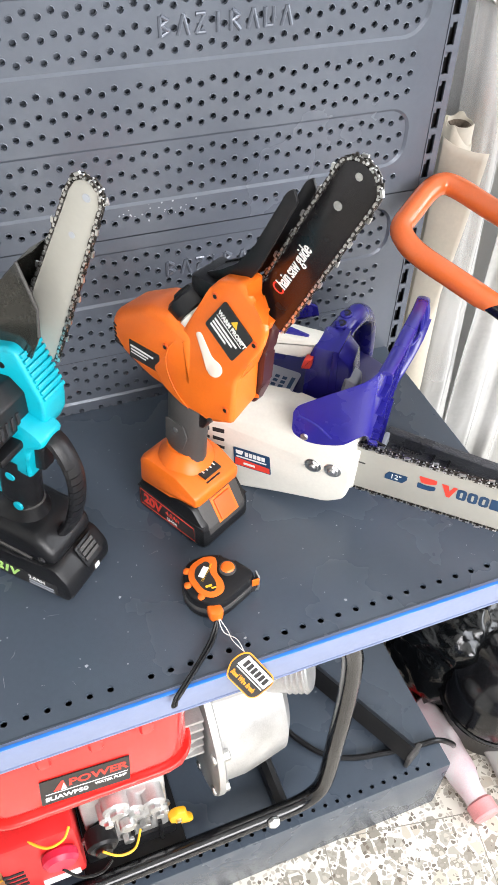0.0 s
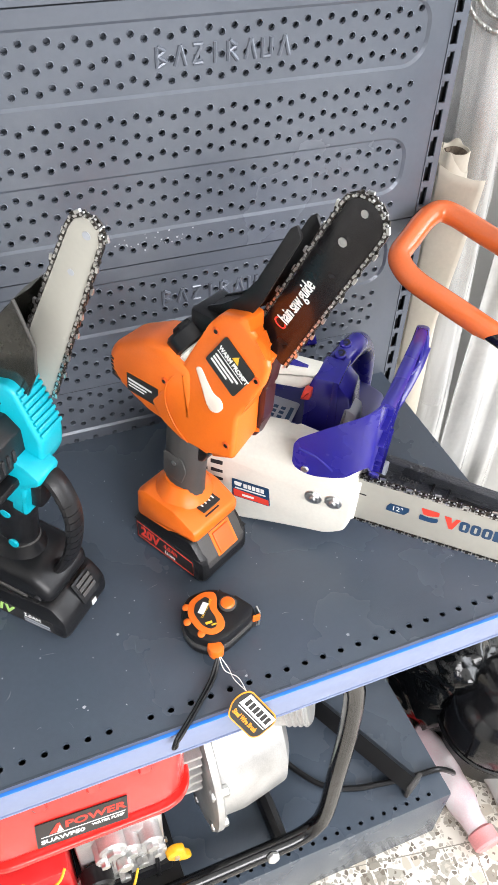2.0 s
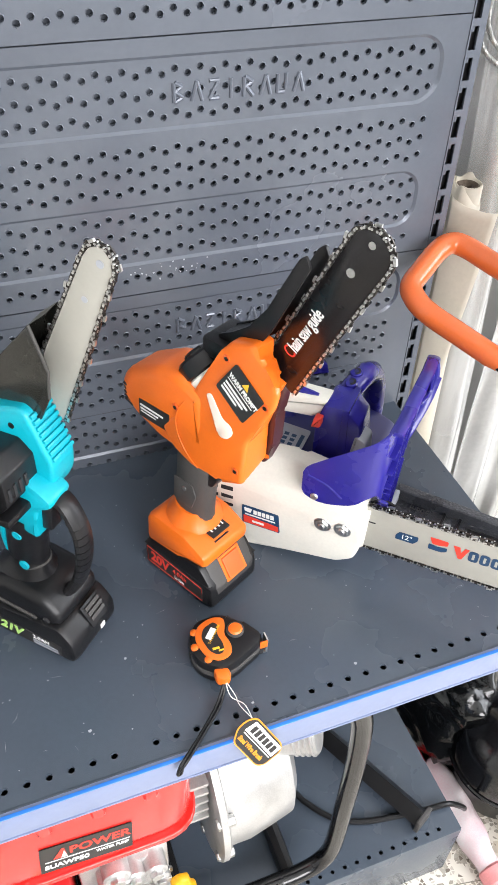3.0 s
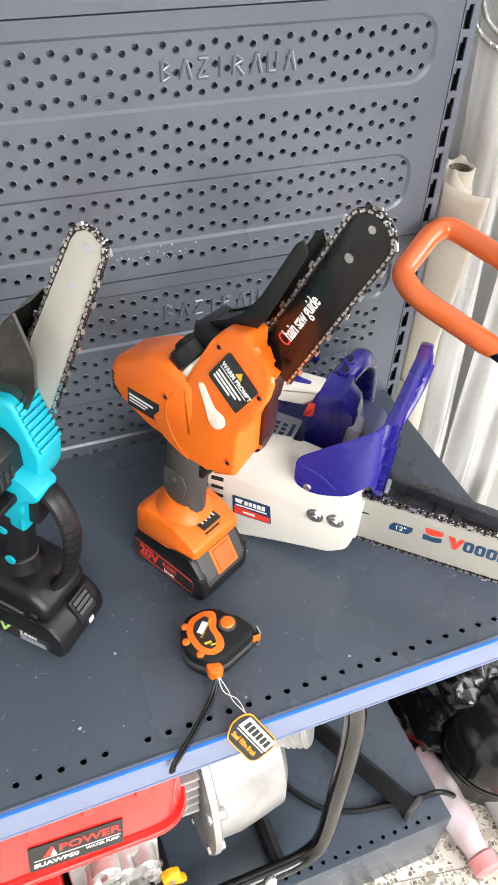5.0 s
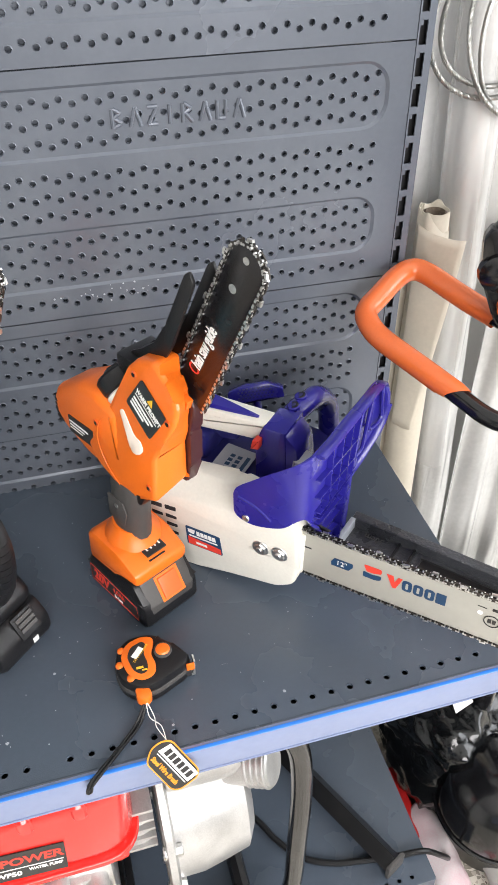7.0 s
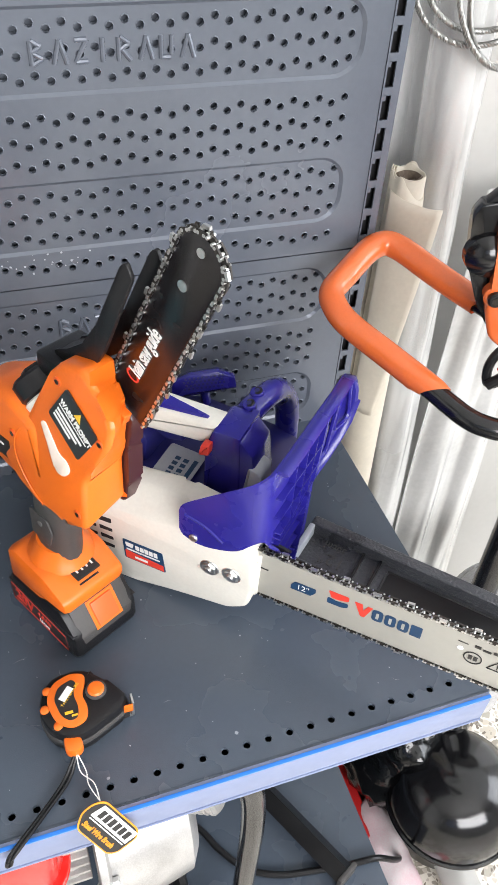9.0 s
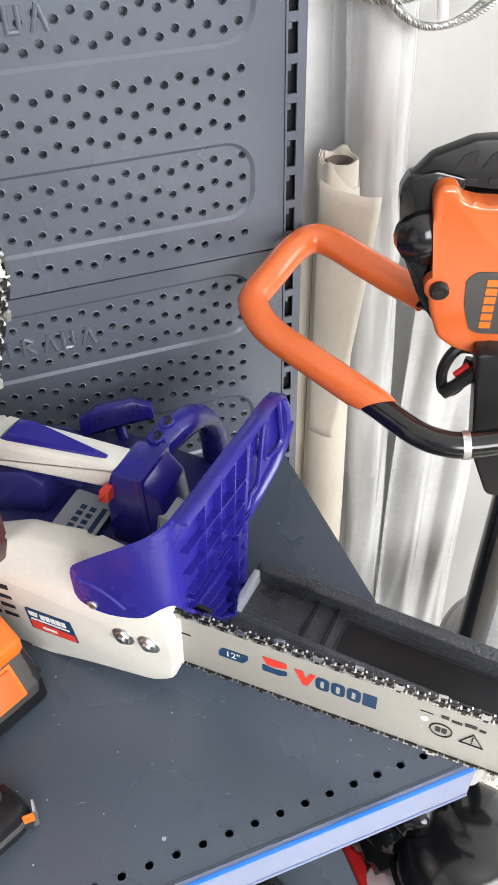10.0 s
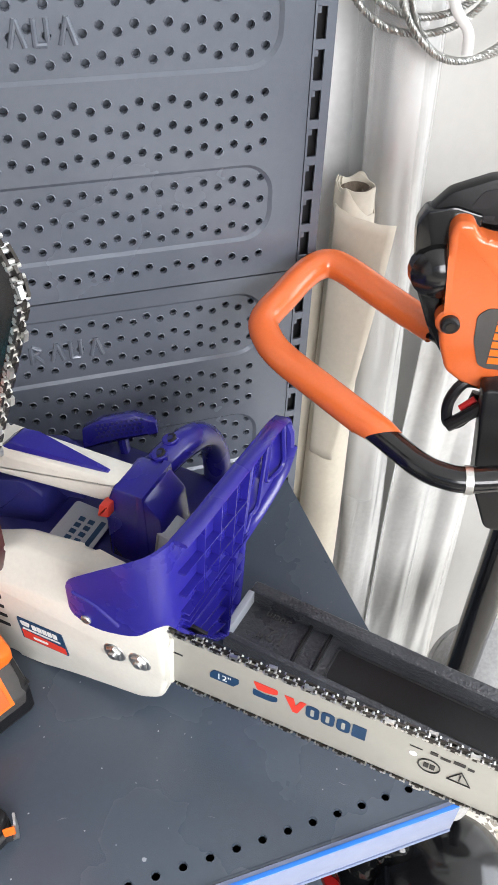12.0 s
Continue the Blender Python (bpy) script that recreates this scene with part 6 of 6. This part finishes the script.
film = thing("film_roll", Matrix.Translation((0, 0, 0)), "tall white roll wrapped in clear plastic film", "roll")
a, b = Vector((0.735, 0.092, FLOOR)), Vector((0.640, 0.105, 2.05))
n = 90
bm = bmesh.new()
rings = []
for k in range(n + 1):
    p = a.lerp(b, k / n)
    row = []
    for s in range(48):
        ang = 2 * math.pi * s / 48
        rr = 0.036 + 0.0045 * noise.noise(Vector((math.cos(ang) * 2.2, math.sin(ang) * 2.2, k * 0.05))) + 0.0030 * noise.noise(Vector((ang * 3.0, k * 0.16, 4.0)))
        row.append(bm.verts.new(p + Vector((rr * math.cos(ang), rr * math.sin(ang), 0))))
    rings.append(row)
for r0, r1 in zip(rings, rings[1:]):
    for s in range(48):
        bm.faces.new((r0[s], r0[(s + 1) % 48], r1[(s + 1) % 48], r1[s]))
bm.faces.new(rings[0][::-1])
bm.faces.new(rings[-1])
wrap = part("wrapped_roll", bm, FILM, film, soft=True)
bm = bmesh.new()                                   # loose outer turn of clear film along the roll
rows = []
for k in range(61):
    p = a.lerp(b, 0.30 + 0.70 * k / 60)
    row = []
    for s in range(13):
        ang = radians(150 + 118 * s / 12)
        rr = 0.043 + 0.006 * noise.noise(Vector((s * 0.35, k * 0.10, 2.0))) + 0.010 * max(0, 1 - s / 4)
        row.append(bm.verts.new(p + Vector((rr * math.cos(ang), rr * math.sin(ang), 0))))
    rows.append(row)
for r0, r1 in zip(rows, rows[1:]):
    for s in range(12):
        bm.faces.new((r0[s], r0[s + 1], r1[s + 1], r1[s]))
part("loose_film", bm, mat("thin_film", (0.72, 0.72, 0.71), 0.08, spots=0.1, scale=20, coat=0.6, alpha=0.28), wrap, "loose clear outer film", soft=True)


def hanging_sheet(name, x0, x1, y, z0, z1, folds, depth, material, label, seed):
    ob = thing(name, Matrix.Translation((0, y, 0)), label, "sheet")
    bm = bmesh.new()
    nx, nz = 70, 46
    rows = []
    for j in range(nz + 1):
        v = j / nz
        row = []
        for i in range(nx + 1):
            u = i / nx
            x = x0 + (x1 - x0) * u + 0.05 * (1 - v) * (u - 0.2)
            w = depth * (math.sin(folds * 2 * math.pi * (u + 0.05 * math.sin(3 * v + seed))) * 0.6 + noise.noise(Vector((u * 6 + seed, v * 2.5, seed))))
            row.append(bm.verts.new((x, w, z0 + (z1 - z0) * v)))
        rows.append(row)
    for a, b in zip(rows, rows[1:]):
        for i in range(nx):
            bm.faces.new((a[i], a[i + 1], b[i + 1], b[i]))
    s = part("sheet", bm, material, ob)
    m_ = s.modifiers.new("thickness", "SOLIDIFY")
    m_.thickness = 0.0015
    return ob


hanging_sheet("vinyl_sheet", 0.72, 1.35, 0.125, FLOOR, 2.2, 1.3, 0.012, WHITE_SHEET, "large white vinyl sheet standing against the wall", 2.0)
hanging_sheet("film_sheet", 0.745, 0.875, 0.060, FLOOR, 1.04, 2.2, 0.013, FILM, "clear plastic film bunched in vertical folds", 5.0)

coil = thing("wire_rope_coil", Matrix.Translation((0.655, 0.045, 1.385)), "coil of steel wire rope hanging on the wall", "wire rope")
for cx, cz, r, tilt in ((0.000, -0.055, 0.088, 0.0), (0.004, -0.050, 0.080, 6.0), (0.070, -0.080, 0.094, -8.0), (0.062, -0.070, 0.100, -3.0)):
    ringp = [(cx + r * math.cos(a_), 0.012 * math.sin(a_ * 2 + tilt), cz + r * 1.12 * math.sin(a_)) for a_ in (2 * math.pi * k / 64 for k in range(64))]
    strand = part("rope_turn", bm_tube(ringp, 0.0028, 8, closed=True), ROPE_STEEL, coil)
    tw = bmesh.new()
    for s in range(4):
        pts = []
        for k in range(420):
            a_ = 2 * math.pi * k / 420
            b_ = 2 * math.pi * (k * 40 / 420 + s / 4)
            rr = r + 0.0022 * math.cos(b_)
            pts.append((cx + rr * math.cos(a_), 0.012 * math.sin(a_ * 2 + tilt) + 0.0022 * math.sin(b_), cz + rr * 1.12 * math.sin(a_)))
        bm_tube(pts, 0.0014, 5, closed=True, bm=tw)
    part("rope_lay", tw, ROPE_STEEL, strand)
part("hook", bm_tube(smooth_path([(0.02, 0.115, 0.045), (0.02, 0.02, 0.045), (0.02, -0.005, 0.04), (0.02, -0.012, 0.055)], 4), 0.004, 8), STEEL_DARK, coil)
part("white_tie", bm_tube(smooth_path([(0.020, -0.004, -0.10), (0.030, -0.014, -0.130), (0.046, -0.016, -0.150), (0.052, -0.012, -0.172)], 5), 0.0055, 8, flat=0.4), LABEL_WHITE, coil)


def bag(name, at, size, material, label, seed, crumple=0.03):
    ob = thing(name, Matrix.Translation(at), label, "bag")
    bm = bmesh.new()
    bmesh.ops.create_icosphere(bm, subdivisions=5, radius=1.0)
    for v in bm.verts:
        d_ = v.co.copy()
        f = 1 + 0.22 * noise.noise(d_ * 1.4 + Vector((seed, 0, 0))) + 0.10 * noise.noise(d_ * 4.0 + Vector((0, seed, 0))) + 0.10 * abs(noise.noise(d_ * 7.0 + Vector((0, 0, seed)))) + 0.05 * abs(noise.noise(d_ * 15.0 + Vector((seed, 0, seed))))
        v.co = Vector((d_.x * size[0] * f, d_.y * size[1] * f, max(-1, d_.z * f) * size[2] + size[2]))
    part("crumpled_film", bm, material, ob, soft=True)
    return ob


b_ = bag("black_bag", (0.672, -0.175, FLOOR), (0.125, 0.155, 0.150), BAG_BLACK, "crumpled black plastic bag on the floor", 3.0)
part("paper_scrap", bm_plate([(0, 0), (0.040, 0.008), (0.036, 0.030), (0.0, 0.026)], 0, 0.001), LABEL_WHITE, b_, at=face_frame((-0.030, -0.070, 0.305), (1, 0.1, 0), (0, 0.8, 0.6)))
red = thing("red_strip", Matrix.Translation((0.568, -0.262, FLOOR)), "narrow red packaging strip on the floor", "packaging")
part("strip", wrinkled(bm_box(-0.012, 0.012, -0.075, 0.075, 0.0, 0.05, 0.006, 3), 0.004, 20), RED_PLASTIC, red)


def sack(name, pts, r, material, label, seed):
    ob = thing(name, Matrix.Translation((0, 0, FLOOR)), label, "bag")
    path = smooth_path(pts, 8)
    bm = bm_tube(path, [r * (0.75 + 0.35 * math.sin(math.pi * min(1, k / (len(path) - 1) * 1.1 + 0.05))) for k in range(len(path))], 20, flat=1.25)
    wrinkled(bm, 0.007, 26.0, seed)
    for v in bm.verts:
        v.co.z = max(v.co.z, 0.001)
    part("film", bm, material, ob, soft=True)
    return ob


pk = sack("pink_bag", [(0.578, -0.275, 0.030), (0.592, -0.330, 0.030), (0.592, -0.420, 0.030), (0.596, -0.500, 0.028)], 0.026, BAG_PINK, "white and pink printed plastic bag on the floor", 1.0)
part("pink_cap", bm_cyl((0.597, -0.490, 0.027), (0.599, -0.525, 0.026), 0.0275, 20, 0.005), mat("pink_plastic", (0.78, 0.30, 0.30), 0.4), pk)
sack("white_tube", [(0.700, -0.350, 0.028), (0.694, -0.430, 0.028), (0.690, -0.540, 0.028)], 0.026, WHITE_SHEET, "white plastic tube lying on the floor", 7.0)


def dome(name, at, r, h, material, label, tilt=(0, 0)):
    ob = thing(name, Matrix.Translation(at) @ Euler((radians(tilt[0]), radians(tilt[1]), 0)).to_matrix().to_4x4(), label, "cover")
    part("shell", bm_lathe([(r, 0.0), (r, 0.006), (r * 0.96, h * 0.35), (r * 0.82, h * 0.70), (r * 0.55, h * 0.92), (r * 0.2, h)], 40), material, ob)
    part("rim", bm_tube([(r * math.cos(a), r * math.sin(a), 0.004) for a in (2 * math.pi * k / 48 for k in range(48))], 0.005, 8, closed=True), material, ob)
    return ob


dm = dome("grey_cover", (0.805, -0.215, 0.405), 0.105, 0.060, GREY_BAG, "translucent grey plastic cover beside the shelving", (14, -8))
part("stand", bm_cyl((0, 0, 0.0), (0, 0, -0.46), 0.03, 16, 0.004), BLACK, dm)
bk = dome("black_cover", (0.705, -0.345, 0.085), 0.115, 0.120, BLACK_GLOSS, "glossy black rounded plastic cover", (6, -6))
part("foot_ring", bm_lathe([(0.085, -0.145), (0.095, -0.130), (0.105, 0.0)], 32), BLACK, bk)

# ---- paint flecks and small marks ----
rng = random.Random(12)


def flecks(name, spots, put, label):
    bm = bmesh.new()
    for u, v, r in spots:
        k = rng.randint(5, 7)
        vs = [bm.verts.new(put(u + r * rng.uniform(0.6, 1.1) * math.cos(2 * math.pi * i / k), v + r * rng.uniform(0.6, 1.1) * math.sin(2 * math.pi * i / k), 0.0004)) for i in range(k)]
        bm.faces.new(vs)
        vb = [bm.verts.new(Vector(w.co) - Vector(put(0, 0, 0.0004)) + Vector(put(0, 0, 0.0001))) for w in vs]
        for i in range(k):
            bm.faces.new((vs[i], vs[(i + 1) % k], vb[(i + 1) % k], vb[i]))
    return tagged(part(name, bm, LABEL_GREY), label, "paint flecks", kind="stuff")


on_shelf = [(-0.064, -0.397, 0.0022), (-0.006, -0.322, 0.0022), (0.247, -0.418, 0.0024), (0.115, -0.425, 0.0018)]
on_shelf += [(rng.uniform(-0.25, 0.5), rng.uniform(-0.42, -0.03), rng.uniform(0.0003, 0.0010)) for _ in range(150)]
scr = bmesh.new()
for _ in range(46):
    x, y, a_, ln = rng.uniform(-0.2, 0.5), rng.uniform(-0.42, -0.05), rng.uniform(0, math.pi), rng.uniform(0.004, 0.018)
    d_ = Vector((math.cos(a_), math.sin(a_), 0))
    n_ = Vector((-d_.y, d_.x, 0)) * rng.uniform(0.0001, 0.00035)
    p_ = Vector((x, y, ZS + 0.0002))
    bend = n_ * rng.uniform(-6, 6)
    scr.faces.new([scr.verts.new(q) for q in (p_ - d_ * ln / 2, p_ + bend - n_, p_ + d_ * ln / 2, p_ + bend + n_)])
tagged(part("shelf_scratches", scr, mat("pale_scratch", (0.17, 0.185, 0.21), 0.5), smooth=False), "fine pale scratches on the steel shelf", "scratches", kind="stuff")
flecks("shelf_flecks", on_shelf, lambda u, v, d: (u, v, ZS + d), "pale paint flecks and dust on the shelf")
drips = [(rng.gauss(0.150, 0.045), 1.050 + rng.gauss(0, 0.006), rng.uniform(0.0005, 0.0016)) for _ in range(26)]
flecks("panel_drips", drips, lambda u, v, d: (u, (0.526 - u) * 0.01746 - d, v), "pale paint drips on the back panel")
